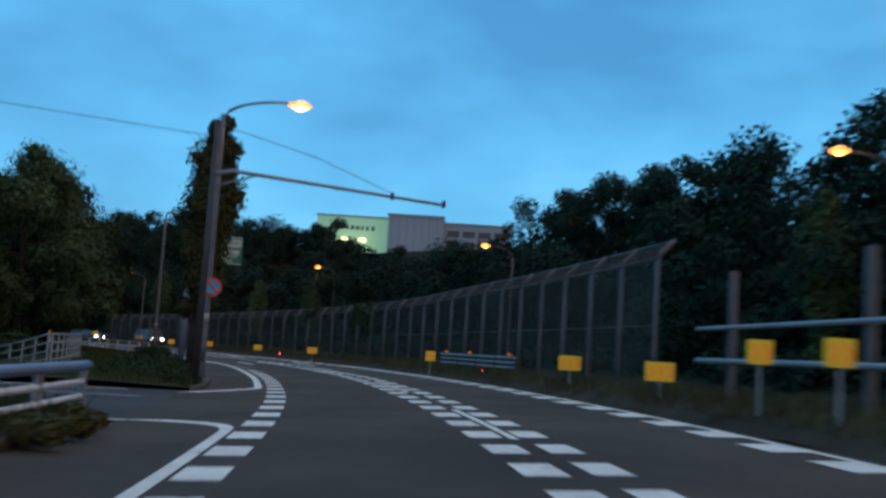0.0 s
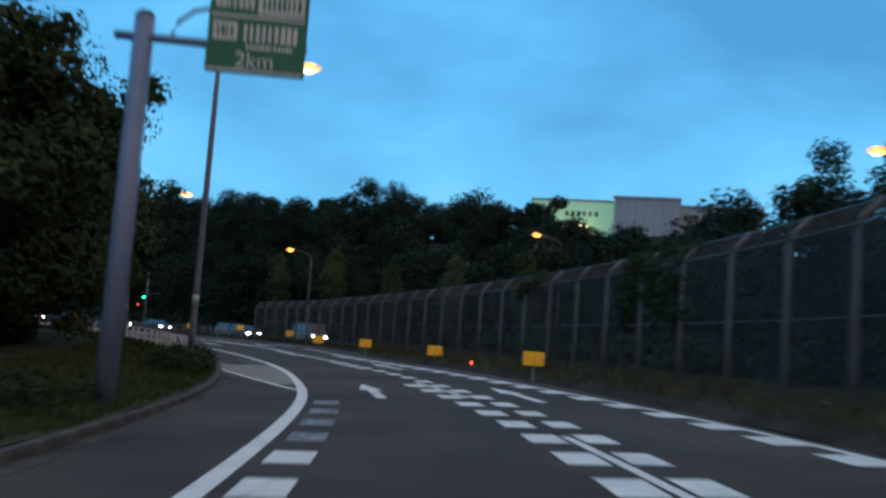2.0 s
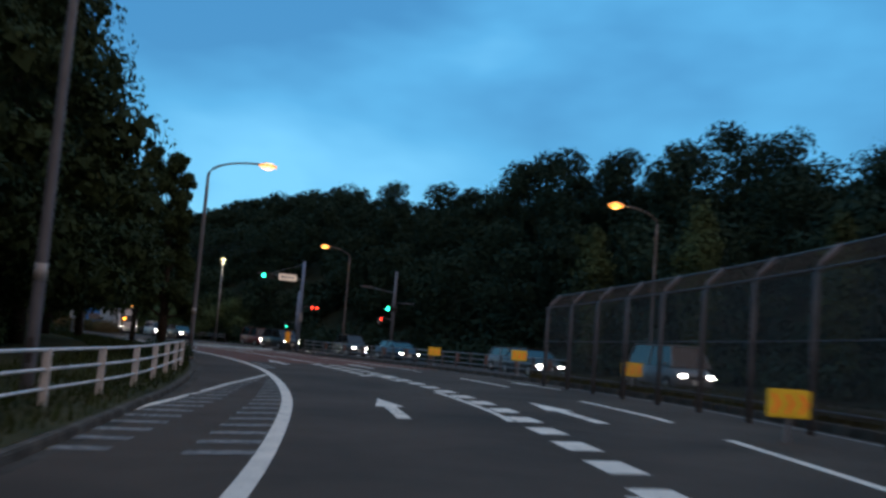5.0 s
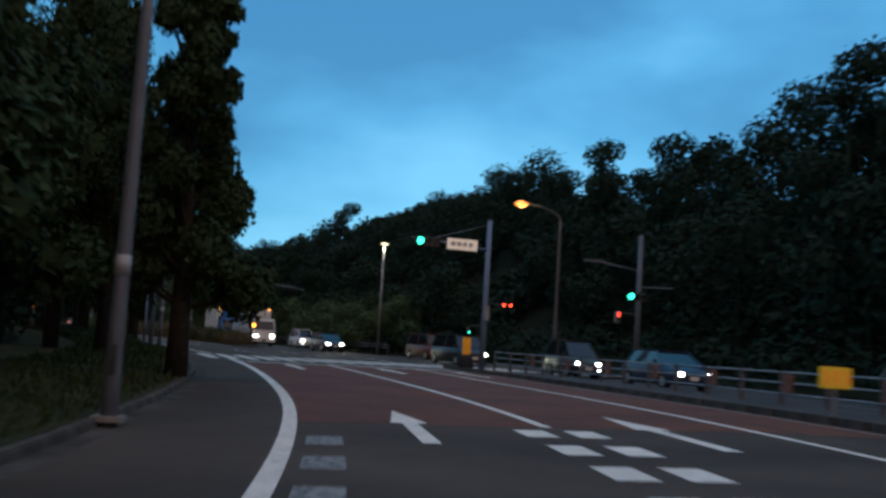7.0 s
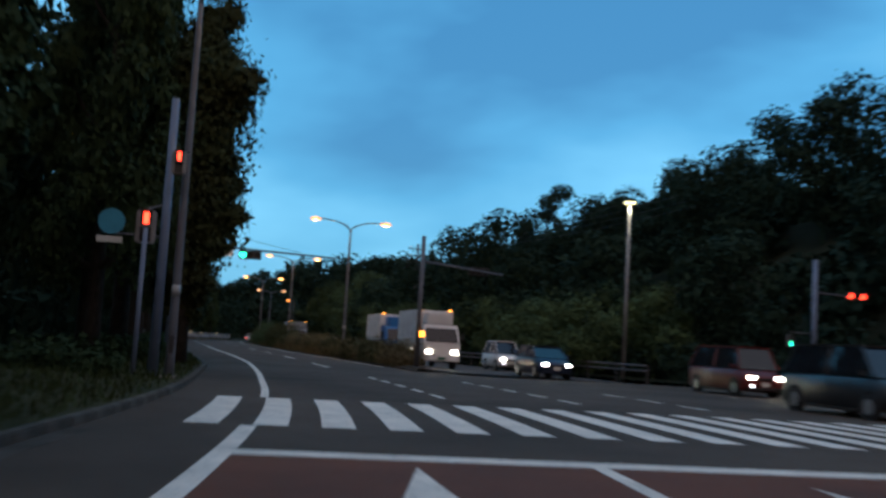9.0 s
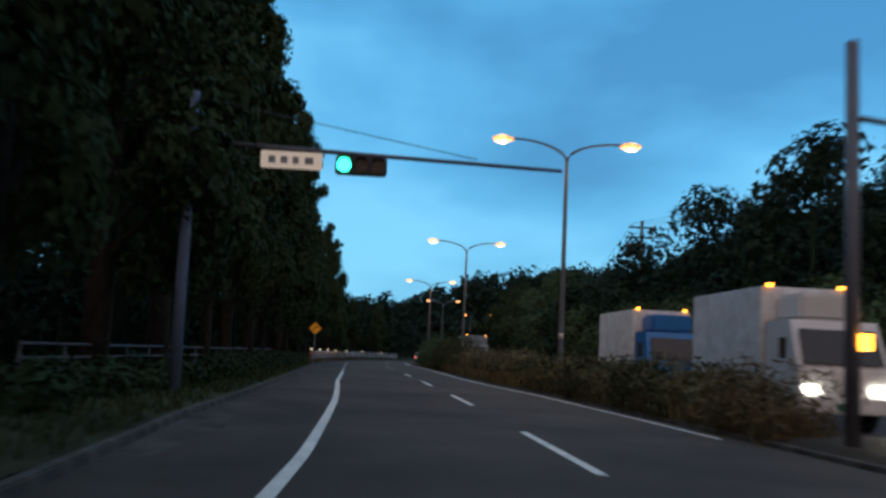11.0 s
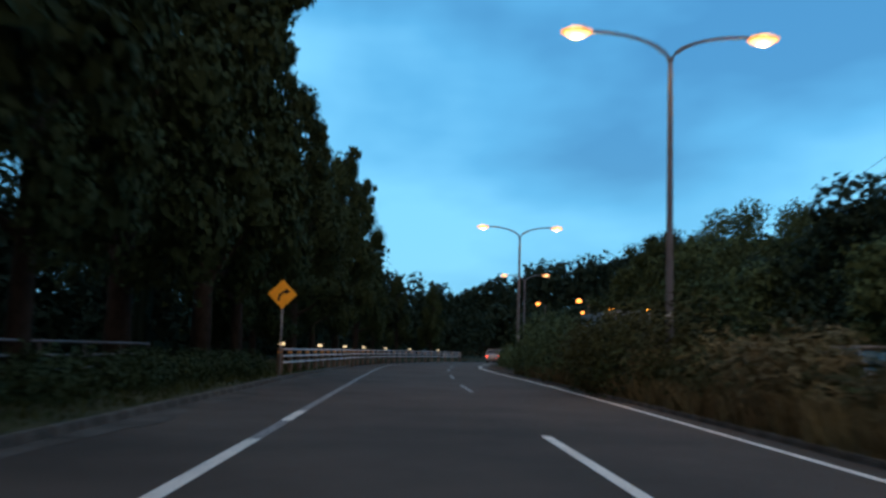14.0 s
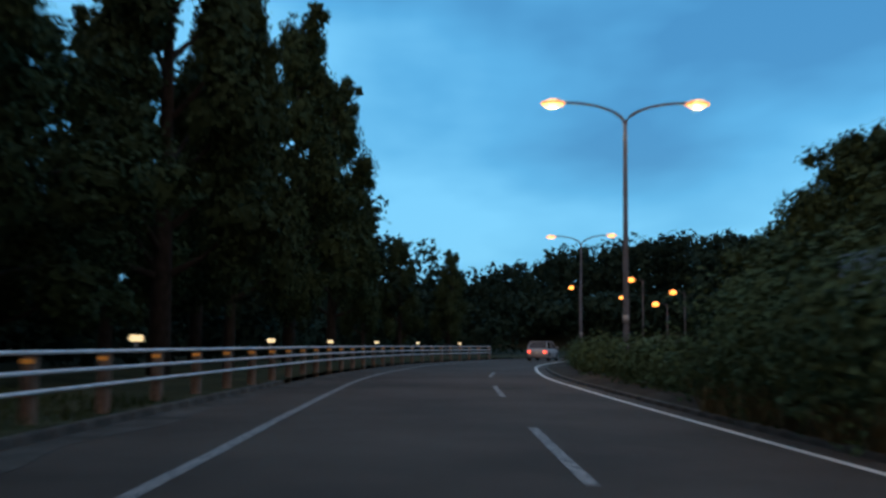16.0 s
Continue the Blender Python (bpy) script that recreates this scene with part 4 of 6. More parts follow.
shrub_row("island_shrubs", 48.6, 56.0, -4.6, -2.2, 0.42, 15000, 0.06, HEDGE, "low weedy shrubs round the poles on the corner island")
shrub_row("median_bushes_tall", 267.5, 275.0, 8.2, 9.2, 2.6, 14000, 0.085, LEAF_TURN, "tall brownish bushes on the median", rough=0.4)
shrub_row("median_saplings_tall", 283.2, 286.8, 8.3, 9.1, 2.9, 12000, 0.085, LEAF_B, "tall young trees among the median bushes", rough=0.4)
shrub_row("verge_clump", 31.2, 34.6, -2.1, -1.45, 0.3, 5000, 0.06, LEAF_BROWN, "weeds grown over the guard rail end")
grass_field("verge_grass", 47.5, 100, lambda s: KERB_LEFT(s) - 0.25, lambda s: -7.0, 34000, 0.13, GRASS, "unmown green grass on the verge", verge_rise)
grass_field("verge_grass_far", 100, 290, lambda s: KERB_LEFT(s) - 0.25, lambda s: -6.5, 36000, 0.15, GRASS, "unmown grass along the roadside", verge_rise)
grass_field("verge_grass_near", 18, 37, lambda s: -2.3, lambda s: -6.0, 12000, 0.25, GRASS, "long grass behind the guard rail", verge_rise)
grass_field("median_weeds_far", 114, 139, lambda s: ROAD_RIGHT(s) + 0.25, lambda s: 12.0, 8000, 0.25, WEEDS, "withered weeds below the fence end", 0.15)
grass_field("median_weeds", 16, 114, lambda s: ROAD_RIGHT(s) + 0.3, lambda s: 11.4, 22000, 0.25, WEEDS, "withered weeds on the median", right_verge)


# ---- street furniture ----
def street_lamp(s, d, high, reach, label, arms=(1,), material=None, lens=None, group="street lamps", turn=0.0, power=95, skew=0.0):
    """A tapered pole whose arms sweep out to flat sodium lanterns. reach to the road's right is positive."""
    top = thing("street_lamp", here(s, d, 0.12, turn), label, "street lamp", group)
    m = material or POLE_GREY
    part("pole", tube([(0, 0, -0.2), (0, 0, 0.5), (0, 0, high - 1.5), (0, 0, high - 0.75)], [0.115, 0.105, 0.072, 0.062], 12), m, top, smooth=True)
    part("base_plate", box(-0.2, 0.2, -0.2, 0.2, -0.05, 0.03, 0.01), CONCRETE, top)
    part("service_hatch", box(-0.05, 0.05, -0.125, -0.09, 0.55, 0.95, 0.008), STEEL_DARK, top)
    if high < 10.2 and not material:
        part("number_wrap", tube([(0, 0, 1.85), (0, 0, 2.12)], 0.104, 12), SIGN_BACK, top, "pale wrap round the pole", True)
    for k in arms:
        r = reach * k
        pts = [(0, 0, high - 0.85)] + [(r * (1 - math.cos(a)) * 0.82, skew * u, high - 0.8 + 0.78 * math.sin(a)) for u, a in ((i / 8, i / 8 * math.pi / 2) for i in range(1, 9))] + [(r * 0.9, skew, high - 0.01)]
        part("arm", tube(pts, [0.055] * 4 + [0.045] * (len(pts) - 4), 8), m, top, smooth=True)
        g = 1 if r > 0 else -1
        part("lantern", slab_bm(bmesh.new(), [(r * 0.86, high - 0.05), (r * 0.9, high + 0.06), (r * 1.0, high + 0.09), (r * 1.0 + 0.14 * g, high + 0.0), (r * 1.0 + 0.12 * g, high - 0.05)], skew - 0.15, skew + 0.15), STEEL, top)
        # Lens is modelled oversize, its shape standing in for bloom.
        bm = bmesh.new()
        bmesh.ops.create_uvsphere(bm, u_segments=14, v_segments=8, radius=1.0)
        bmesh.ops.transform(bm, matrix=Matrix.Translation((r * 0.985, skew, high - 0.055)) @ Matrix.Diagonal((0.34, 0.23, 0.16, 1)), verts=bm.verts)
        part("lens", bm, lens or SODIUM, top, "glowing orange sodium lens", True)
        # Added glowing ring in place of the orange halo round the lens.
        ring = [(r * 0.985 + 0.37 * math.cos(q), skew + 0.25 * math.sin(q), high - 0.05) for q in (2 * math.pi * i / 18 for i in range(19))]
        part("bowl_rim", tube(ring, 0.05, 8), HALO, top, "glowing orange ring modelled for the lamp's halo", True)
        if power:
            lamp = bpy.data.lights.new("lamp_light", "POINT")
            lamp.energy, lamp.color, lamp.shadow_soft_size = power, (1.0, 0.58, 0.22), 0.15
            li = new("lamp_light", lamp)
            li.parent = top
            li.location = (r * 0.985, skew, high - 0.28)
    return top


L_SINGLE = "tall grey street lamp with one curved arm, lit orange"
L_DOUBLE = "tall two-armed median street lamp, both lanterns lit"
street_lamp(52.6, -1.8, 9.35, 2.5, L_SINGLE)
street_lamp(84.0, -2.95, 9.6, 2.7, L_SINGLE, skew=1.5)
street_lamp(146.0, -2.3, 8.8, 2.6, L_SINGLE)
street_lamp(187.6, -2.1, 9.75, 2.6, L_SINGLE, skew=-1.2)
street_lamp(118.0, -4.0, 9.3, 2.9, L_SINGLE)
for s, d, z in ((51.3, 22.4, 9.6), (87.2, 24.0, 9.9), (123.3, 30.6, 10.6), (146.6, 20.8, 9.4), (181.8, 18.4, 9.3)):
    street_lamp(s, d, z - gz(s, d) - 0.15, -2.5, "street lamp of the far carriageway, lit orange", lens=SODIUM_FAR, material=STEEL_GREY, power=80)
for s, d in ((230.9, 8.28), (265.0, 8.55), (305.3, 8.3)):
    street_lamp(s, d, 9.4, 2.5, L_DOUBLE, arms=(-1, 1), group="median lamps", power=260)
street_lamp(350.0, 5.5, 9.6, 2.4, L_DOUBLE, arms=(-1, 1), group="median lamps", power=0)
for x, y, z in ((-347.7, 242.9, 12.2), (-294.5, 229.2, 10.1), (-363.9, 261.1, 11.4), (-298, 237.4, 8.8), (-300.5, 236.0, 7.2)):
    top = thing("street_lamp", pose(x, y, 0, 0, 0, 70), "distant street lamp glowing orange", "street lamp", "distant lamps")
    part("pole", tube([(0, 0, -0.4), (0, 0, z)], [0.12, 0.07], 8), STEEL_GREY, top, smooth=True)
    part("arm", tube([(0, 0, z - 0.1), (-0.8, 0, z + 0.15), (-1.6, 0, z + 0.15)], 0.05, 6), STEEL_GREY, top, smooth=True)
    bm = bmesh.new()
    bmesh.ops.create_uvsphere(bm, u_segments=12, v_segments=8, radius=1.0)
    bmesh.ops.transform(bm, matrix=Matrix.Translation((-1.6, 0, z)) @ Matrix.Diagonal((0.5, 0.5, 0.34, 1)), verts=bm.verts)
    part("lens", bm, SODIUM_FAR, top, "glowing orange lens", True)
# straight mast with a warm white head
mast = thing("mast_lamp", here(212.2, 20.3, 0.0), "slim straight mast with a warm white lantern on top", "street lamp")
part("pole", tube([(0, 0, -0.2), (0, 0, 9.5)], [0.11, 0.07], 12), STEEL, mast, smooth=True)
part("lantern", box(-0.32, 0.32, -0.2, 0.2, 9.55, 9.66, 0.03), STEEL_DARK, mast)
part("lens", box(-0.27, 0.27, -0.16, 0.16, 9.46, 9.548, 0.02), WARM_WHITE, mast, "glowing warm white lens")
li = bpy.data.lights.new("lamp_light", "POINT")
li.energy, li.color, li.shadow_soft_size = 90, (1.0, 0.9, 0.55), 0.15
lo = new("lamp_light", li)
lo.parent = mast
lo.location = (0, -0.1, 9.25)


def rail_fence(name, s0, s1, dfun, high, gap, rails, label, post_mat, rail_mat, r=0.03, flat=False, base=0.1, category="railing", stout=0.0, front=0.0, strip=None):
    """Posts with level rails, each a part."""
    top = thing(name, I4, label, category)
    foot = base if callable(base) else (lambda s: base)
    n = max(int(round((s1 - s0) / gap)), 1)
    for i in range(n + 1):
        s = s0 + (s1 - s0) * i / n
        bm = box(-0.06, 0.06, -0.03, 0.03, -0.2, high, 0.008) if flat else tube([(0, 0, -0.2), (0, 0, high)], r * 1.25, 10)
        if stout:
            bm.free()
            bm = tube([(0, 0, -0.2), (0, 0, high - 0.02), (0, 0, high)], [stout * 1.06, stout, stout * 0.8], 14)
        p = part("post", bm, post_mat, top)
        p.matrix_basis = here(s, dfun(s), foot(s))
        if strip:
            part("reflector", box(-stout * 0.75, stout * 0.75, -stout - 0.012, -stout + 0.02, high - 0.17, high - 0.11, 0.004), strip, p, "amber reflector strip")
    for z in rails:
        pts = [at(s0 + (s1 - s0) * i / (3 * n), dfun(s0 + (s1 - s0) * i / (3 * n)) + front, foot(s0 + (s1 - s0) * i / (3 * n)) + z) for i in range(3 * n + 1)]
        part("rail", tube(pts, r, 8), rail_mat, top, smooth=True)
    return top


rail_fence("pedestrian_railing", 85.05, 135.45, tab((86, -3.1), (95, -3.6), (116, -3.4), (122, -3.15), (130, -3.05), (137, -2.85)), 0.86, 3.15, (0.84, 0.56, 0.28), "white painted three-rail pedestrian railing, scuffed", WHITE_STEEL, WHITE_STEEL, 0.026, True)
rail_fence("guard_rail_corner", 19.0, 36.9, tab((19, -2.3), (36.9, -2.45)), 0.78, 2.6, (0.50, 0.26), "grey guard rail with a thick top pipe at the corner", STEEL, WHITE_STEEL, 0.05)
part("top_rail", tube([at(18.8 + 18.3 * i / 12, -2.3 - 0.15 * i / 12, 0.86) for i in range(13)], 0.085, 12), STEEL_BLUE, bpy.data.objects["guard_rail_corner"], smooth=True)
rail_fence("bridge_railing", 53.6, 70.8, tab((53.6, -6.6), (70.8, -7.4)), 1.2, 1.7, (1.18, 0.9, 0.62, 0.34), "dull pale four-rail railing beyond the corner", RAIL_GREY, RAIL_GREY, 0.03)
rail_fence("side_road_railing", 53.8, 61.2, tab((53.8, -6.75), (61.2, -9.6)), 1.2, 1.7, (1.18, 0.9, 0.62, 0.34), "dull pale railing falling away down the bank", RAIL_GREY, RAIL_GREY, 0.03, base=lambda s: 0.1 - 0.09 * (s - 53.8))
rail_fence("median_guard_rail", 53.6, 63.2, lambda s: RIGHT_LINE(s) + 1.15, 0.62, 2.2, (0.60, 0.42, 0.24), "low three-rail steel guard rail on the median", STEEL_DARK, STEEL, 0.05, base=0.4)
rail_fence("roadside_guard_rail", 276.9, 352.0, tab((277, -2.75), (300, -2.55), (352, -2.5)), 0.96, 2.6, (0.93, 0.68, 0.44), "weathered barrier of stout posts with three pale rails", POST_BROWN, WHITE_STEEL, 0.03, stout=0.105, front=0.13, strip=AMBER_STRIP)
fence = rail_fence("median_railing", 139.0, 175.5, tab((139, 12.3), (175.5, 11.9)), 0.82, 1.7, (0.78, 0.52, 0.26), "pale three-rail railing with faded reddish panels on the island", POST_GREY, RAIL_GREY, 0.024, True, 0.16)
for k in range(10):
    s = 140.7 + 3.4 * k
    p = part("infill_panel", box(-0.02, 0.02, -0.17, 0.17, 0.30, 0.74, 0.006), PANEL_RED, fence, "faded reddish panel")
    p.matrix_basis = here(s, 12.3 - 0.011 * (s - 139) - 0.05, 0.16)
rail_fence("far_guard_rail", 206, 262, tab((206, 18.6), (225, 17.2), (262, 17.0)), 0.8, 3.0, (0.75, 0.5), "grey guard rail along the far carriageway", STEEL_DARK, POST_GREY, 0.045)
rail_fence("verge_fence", 214.0, 268.0, tab((214, -5.4), (268, -5.2)), 1.05, 2.7, (1.0, 0.72, 0.44), "dark weathered rail fence under the roadside trees", POST_GREY, POST_GREY, 0.03)
tall = thing("cable_barrier", I4, "tall brown steel posts with two long rails", "barrier")
for s in (24.6, 29.6, 34.6, 39.6):
    p = part("post", box(-0.08, 0.08, -0.08, 0.08, -0.3, 2.75, 0.02), POST_GREY, tall)
    p.matrix_basis = here(s, 9.9, 0.35)
for z, r in ((1.55, 0.05), (0.85, 0.06)):
    part("rail", tube([at(18 + 23 * i / 12, 9.75, z + 0.35) for i in range(13)], r, 8), STEEL, tall, smooth=True)

# reflectors on the barrier of the last curve
for k, s in enumerate((276.9, 288.5, 299.7, 310.5, 321.5, 332.5, 344)):
    top = thing("reflector", here(s, tab((277, -2.7), (300, -2.5), (352, -2.45))(s), 0.1), "round white reflector on a barrier post", "reflector", "barrier reflectors")
    part("stem", box(-0.02, 0.02, -0.015, 0.015, 0.88, 1.06, 0.004), STEEL, top)
    for x in (-0.055, 0.055):
        part("disc", tube([(x, -0.02, 1.13), (x, 0.01, 1.13)], 0.062, 16), REFLECTOR, top, "pale reflector disc with a glow of its own")

# chain-link fence on the median
FENCE_D = tab((42, 9.35), (60, 9.2), (75, 9.0), (90, 8.7), (105, 8.6), (120, 8.9), (134, 9.3))
FENCE_Z = tab((41, 4.42), (60, 4.45), (72, 4.25), (90, 4.05), (105, 3.85), (120, 3.6), (134, 3.45))
fence = thing("chain_link_fence", I4, "tall weathered chain-link fence with outward-bent tops", "fence")


def fence_at(s, u):
    """A point of the fence's face: u from 0 at its foot to 1 at the bent top."""
    z0, z1 = 0.35 + gz(s, 8), FENCE_Z(s)
    knee = z1 - 0.45
    if u < 0.9:
        d, z = FENCE_D(s), z0 + (knee - z0) * u / 0.9
    else:
        d, z = FENCE_D(s) + 0.42 * (u - 0.9) / 0.1, knee + 0.45 * (u - 0.9) / 0.1
    p = at(s, d)
    return Vector((p.x, p.y, z))


s = 42.5
while s < 134.5:
    part("post", tube([fence_at(s, u) + Vector((0, 0, -0.5 if u == 0 else 0)) for u in (0, 0.5, 0.86, 0.92, 1.0)], 0.064, 8), POST_GREY, fence, smooth=True)
    s += 2.35
for u, thick in ((0.03, 0.014), (0.45, 0.012), (0.9, 0.016), (1.0, 0.024)):
    part("rail", tube([fence_at(42.5 + 92 * i / 60, u) for i in range(61)], thick, 6), POST_GREY, fence, smooth=True)
verts, faces = [], []
for way in (1, -1):
    s = 38.0
    while s < 139.0:
        ends = []
        for i in range(9):
            u = i / 8
            q = s + way * (u - 0.5) * 3.4
            ends.append((q, u))
        for (q0, u0), (q1, u1) in zip(ends, ends[1:]):
            if 42.5 <= min(q0, q1) and max(q0, q1) <= 134.5:
                a, b = fence_at(q0, u0), fence_at(q1, u1)
                k = len(verts)
                w = Vector((0, 0, 0.0036))
                verts += [a - w, b - w, b + w, a + w]
                faces.append((k, k + 1, k + 2, k + 3))
        s += 0.06
ob_mesh("wire_mesh", fast_mesh("wire_mesh", verts, faces), WIRE, fence)["kind"] = "stuff"
for s0, s1, low in ((77.6, 81.4, 0.4), (88.4, 89.9, 0.8)):
    vine_rng = np.random.default_rng(int(s0))
    blobs = []
    for _ in range(int(26 * (s1 - s0) * (1.15 - low))):
        q = fence_at(s0 + (s1 - s0) * vine_rng.random(), min(low + (1.02 - low) * vine_rng.random() ** 0.6, 1.0))
        r0 = 0.10 + 0.16 * vine_rng.random()
        blobs.append((q.x, q.y, q.z, r0 * 1.2, r0 * 1.2, r0))
    v, f = leaf_cloud(blobs, int(1500 * (s1 - s0)), 0.075, vine_rng, 0.3)
    tagged(ob_mesh("climbing_vine", fast_mesh("climbing_vine", v, f), HEDGE), "dark creeper grown over the wire fence", "vine", kind="stuff")

# yellow delineator boxes
DELINEATORS = ((33.7, 8.9, 1.1), (36.3, 8.9, 1.1), (41.0, 8.9, 0.64), (47.6, 8.9, 0.7), (62.2, 7.9, 0.62), (84.2, 7.3, 0.47), (96.4, 7.55, 0.36), (107.3, 7.55, 0.38), (116.0, 7.55, 0.32), (130.0, 10.6, 0.55), (140.2, 10.6, 0.74), (150.5, 10.6, 0.65))
for s, d, z in DELINEATORS:
    d = d if d else RIGHT_LINE(s) + 0.95
    top = thing("delineator_box", here(s, d, 0.2), "yellow reflective delineator box on a short post", "delineator", "median delineators")
    part("post", tube([(0, 0, -0.3), (0, 0, z)], 0.035, 8), STEEL, top)
    wide = 0.22 if s < 38 or 60 < s < 70 else 0.33
    # Panel and chevrons glow by themselves; no headlight reaches them here.
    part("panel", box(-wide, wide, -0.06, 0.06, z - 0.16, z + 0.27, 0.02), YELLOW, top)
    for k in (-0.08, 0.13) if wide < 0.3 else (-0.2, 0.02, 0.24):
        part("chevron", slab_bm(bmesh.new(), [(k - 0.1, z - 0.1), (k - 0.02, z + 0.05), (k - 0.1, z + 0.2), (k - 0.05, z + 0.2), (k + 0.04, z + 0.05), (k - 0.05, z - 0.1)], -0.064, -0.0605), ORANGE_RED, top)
for s in (54.4, 59.2, 62.4):
    top = thing("reflector", here(s, RIGHT_LINE(s) + 1.12, 0.4), "small orange reflector on the guard rail", "reflector", "median reflectors")
    part("disc", tube([(0, -0.05, 0.72), (0, -0.02, 0.72)], 0.06, 14), ORANGE_RED, top)
    part("stem", box(-0.015, 0.015, -0.03, -0.01, 0.55, 0.72), STEEL, top)
for s, d, h in ((58.5, 9.2, 0.36), (92.5, 7.8, 0.22), (101.0, 9.6, 0.3)):
    top = thing("road_stud", here(s, d, h), "small red blinking road stud", "road stud", "road studs")
    part("body", box(-0.09, 0.09, -0.06, 0.06, -0.02, 0.1, 0.01), STEEL_DARK, top)
    part("lens", box(-0.075, 0.075, -0.068, -0.061, 0.02, 0.09), RED_ON, top, "lit red lens")


# ---- signs ----
def bars(parent, x0, x1, z0, z1, n, material, y=-0.034, seed=1):
    """Unreadable writing: plain upright bars."""
    rng = random.Random(seed)
    w = (x1 - x0) / n
    bm = bmesh.new()
    for i in range(n):
        box_bm(bm, x0 + i * w + 0.1 * w, x0 + (i + 0.55 + 0.3 * rng.random()) * w, y - 0.003, y, z0, z1)
    ob = part("lettering", bm, material, parent)
    ob["kind"] = "stuff"
    return ob


# no-stopping roundel on the lamp pole
top = thing("no_stopping_sign", here(51.6, -1.65, 0.1), "round blue sign with a red ring and slash", "road sign")
part("bracket", box(-0.14, 0.0, 0.03, 1.0, 2.9, 2.96), STEEL, top)
part("plate", tube([(0, 0.0, 2.95), (0, 0.02, 2.95)], 0.30, 28), SIGN_RED, top, "red ring")
part("field", tube([(0, -0.006, 2.95), (0, -0.002, 2.95)], 0.225, 28), SIGN_BLUE, top, "blue field")
part("slash", slab_bm(bmesh.new(), [(-0.19, 3.09), (-0.14, 3.14), (0.19, 2.81), (0.14, 2.76)], -0.011, -0.007), SIGN_RED, top)
# dark pole with a mast arm and stay wire
top = thing("mast_arm_pole", here(49.3, -1.8, 0.1), "dark pole carrying a long arm over the road", "pole")
part("pole", tube([(0, 0, -0.3), (0, 0, 7.8)], [0.105, 0.075], 12), STEEL_DARK, top, smooth=True)
part("arm", tube([(0, 0, 6.2), (0.6, 0, 6.32), (6.9, -0.7, 5.75)], [0.07, 0.06, 0.045], 8), STEEL, top, smooth=True)
part("brace", tube([(0, 0, 5.8), (1.3, 0, 6.26)], 0.03, 6), STEEL, top, smooth=True)
part("stay_wire", tube([(0, 0, 7.7), (3.0, -0.3, 6.9), (5.3, -0.5, 6.0)], 0.012, 5), STEEL_DARK, top)
for x, y, z in ((5.3, -0.52, 5.9), (6.85, -0.69, 5.76)):
    part("clamp", box(x - 0.05, x + 0.05, y - 0.06, y + 0.06, z - 0.09, z + 0.12, 0.01), STEEL_DARK, top)
# gantry with the green direction sign
top = thing("direction_sign", here(70.1, -2.66, 0.1), "green expressway direction sign on a thick blue-grey pole", "road sign")
part("pole", tube([(0, 0, -0.3), (0, 0, 5.95)], [0.17, 0.15], 14), STEEL_BLUE, top, smooth=True)
part("cap", tube([(0, 0, 5.951), (0, 0, 6.02)], [0.16, 0.10], 14), STEEL_DARK, top)
part("arm", tube([(-0.42, 0, 5.62), (1.0, -0.1, 5.58), (2.5, -0.2, 5.58)], 0.07, 8), STEEL_BLUE, top, smooth=True)
part("brace", tube([(0.42, 0, 5.68), (0.52, -0.03, 5.9), (0.75, -0.06, 6.08), (1.1, -0.1, 6.16), (2.4, -0.18, 6.16)], 0.035, 8), STEEL_BLUE, top, smooth=True)
panel = part("panel", box(1.02, 2.50, -0.34, -0.28, 4.92, 6.34, 0.012), SIGN_GREEN, top, "green panel with white writing")
panel.location.z += 0.18
part("border", slab_bm(bmesh.new(), [(1.05, 4.95), (2.47, 4.95), (2.47, 4.985), (1.05, 4.985)], -0.346, -0.341), SIGN_WHITE, panel)
part("border", slab_bm(bmesh.new(), [(1.05, 6.275), (2.47, 6.275), (2.47, 6.31), (1.05, 6.31)], -0.346, -0.341), SIGN_WHITE, panel)
part("divider", box(1.06, 2.46, -0.346, -0.341, 5.78, 5.82), SIGN_WHITE, panel)
part("header_field", box(1.74, 2.44, -0.347, -0.341, 5.86, 6.18), SIGN_WHITE, panel)
part("badge", box(1.10, 1.46, -0.347, -0.341, 5.42, 5.70), SIGN_WHITE, panel)
bars(panel, 1.10, 1.70, 5.92, 6.14, 7, SIGN_WHITE, -0.342, 2)
bars(panel, 1.80, 2.40, 5.92, 6.12, 8, SIGN_GREEN, -0.3475, 3)
bars(panel, 1.15, 1.42, 5.48, 5.64, 4, SIGN_GREEN, -0.3475, 8)
bars(panel, 1.55, 2.38, 5.42, 5.68, 9, SIGN_WHITE, -0.342, 4)
bars(panel, 1.60, 2.32, 5.30, 5.37, 12, SIGN_WHITE, -0.342, 5)
cu = bpy.data.curves.new("distance", "FONT")
cu.body, cu.size, cu.extrude, cu.align_x = "2km", 0.34, 0.002, "CENTER"
cu.materials.append(SIGN_WHITE)
tx = new("distance", cu)
tx.parent = panel
tx.matrix_basis = pose(1.75, -0.344, 5.02, 90)
# bend warning diamond
top = thing("bend_warning_sign", here(274.0, -2.35, -0.02), "yellow diamond sign with a black right-bend arrow", "road sign")
part("pole", tube([(0, 0, -0.2), (0, 0, 3.3)], 0.035, 10), STEEL, top, smooth=True)
part("plate", slab_bm(bmesh.new(), [(0, 2.42), (0.5, 2.92), (0, 3.42), (-0.5, 2.92)], -0.07, -0.045), YELLOW_SIGN, top)
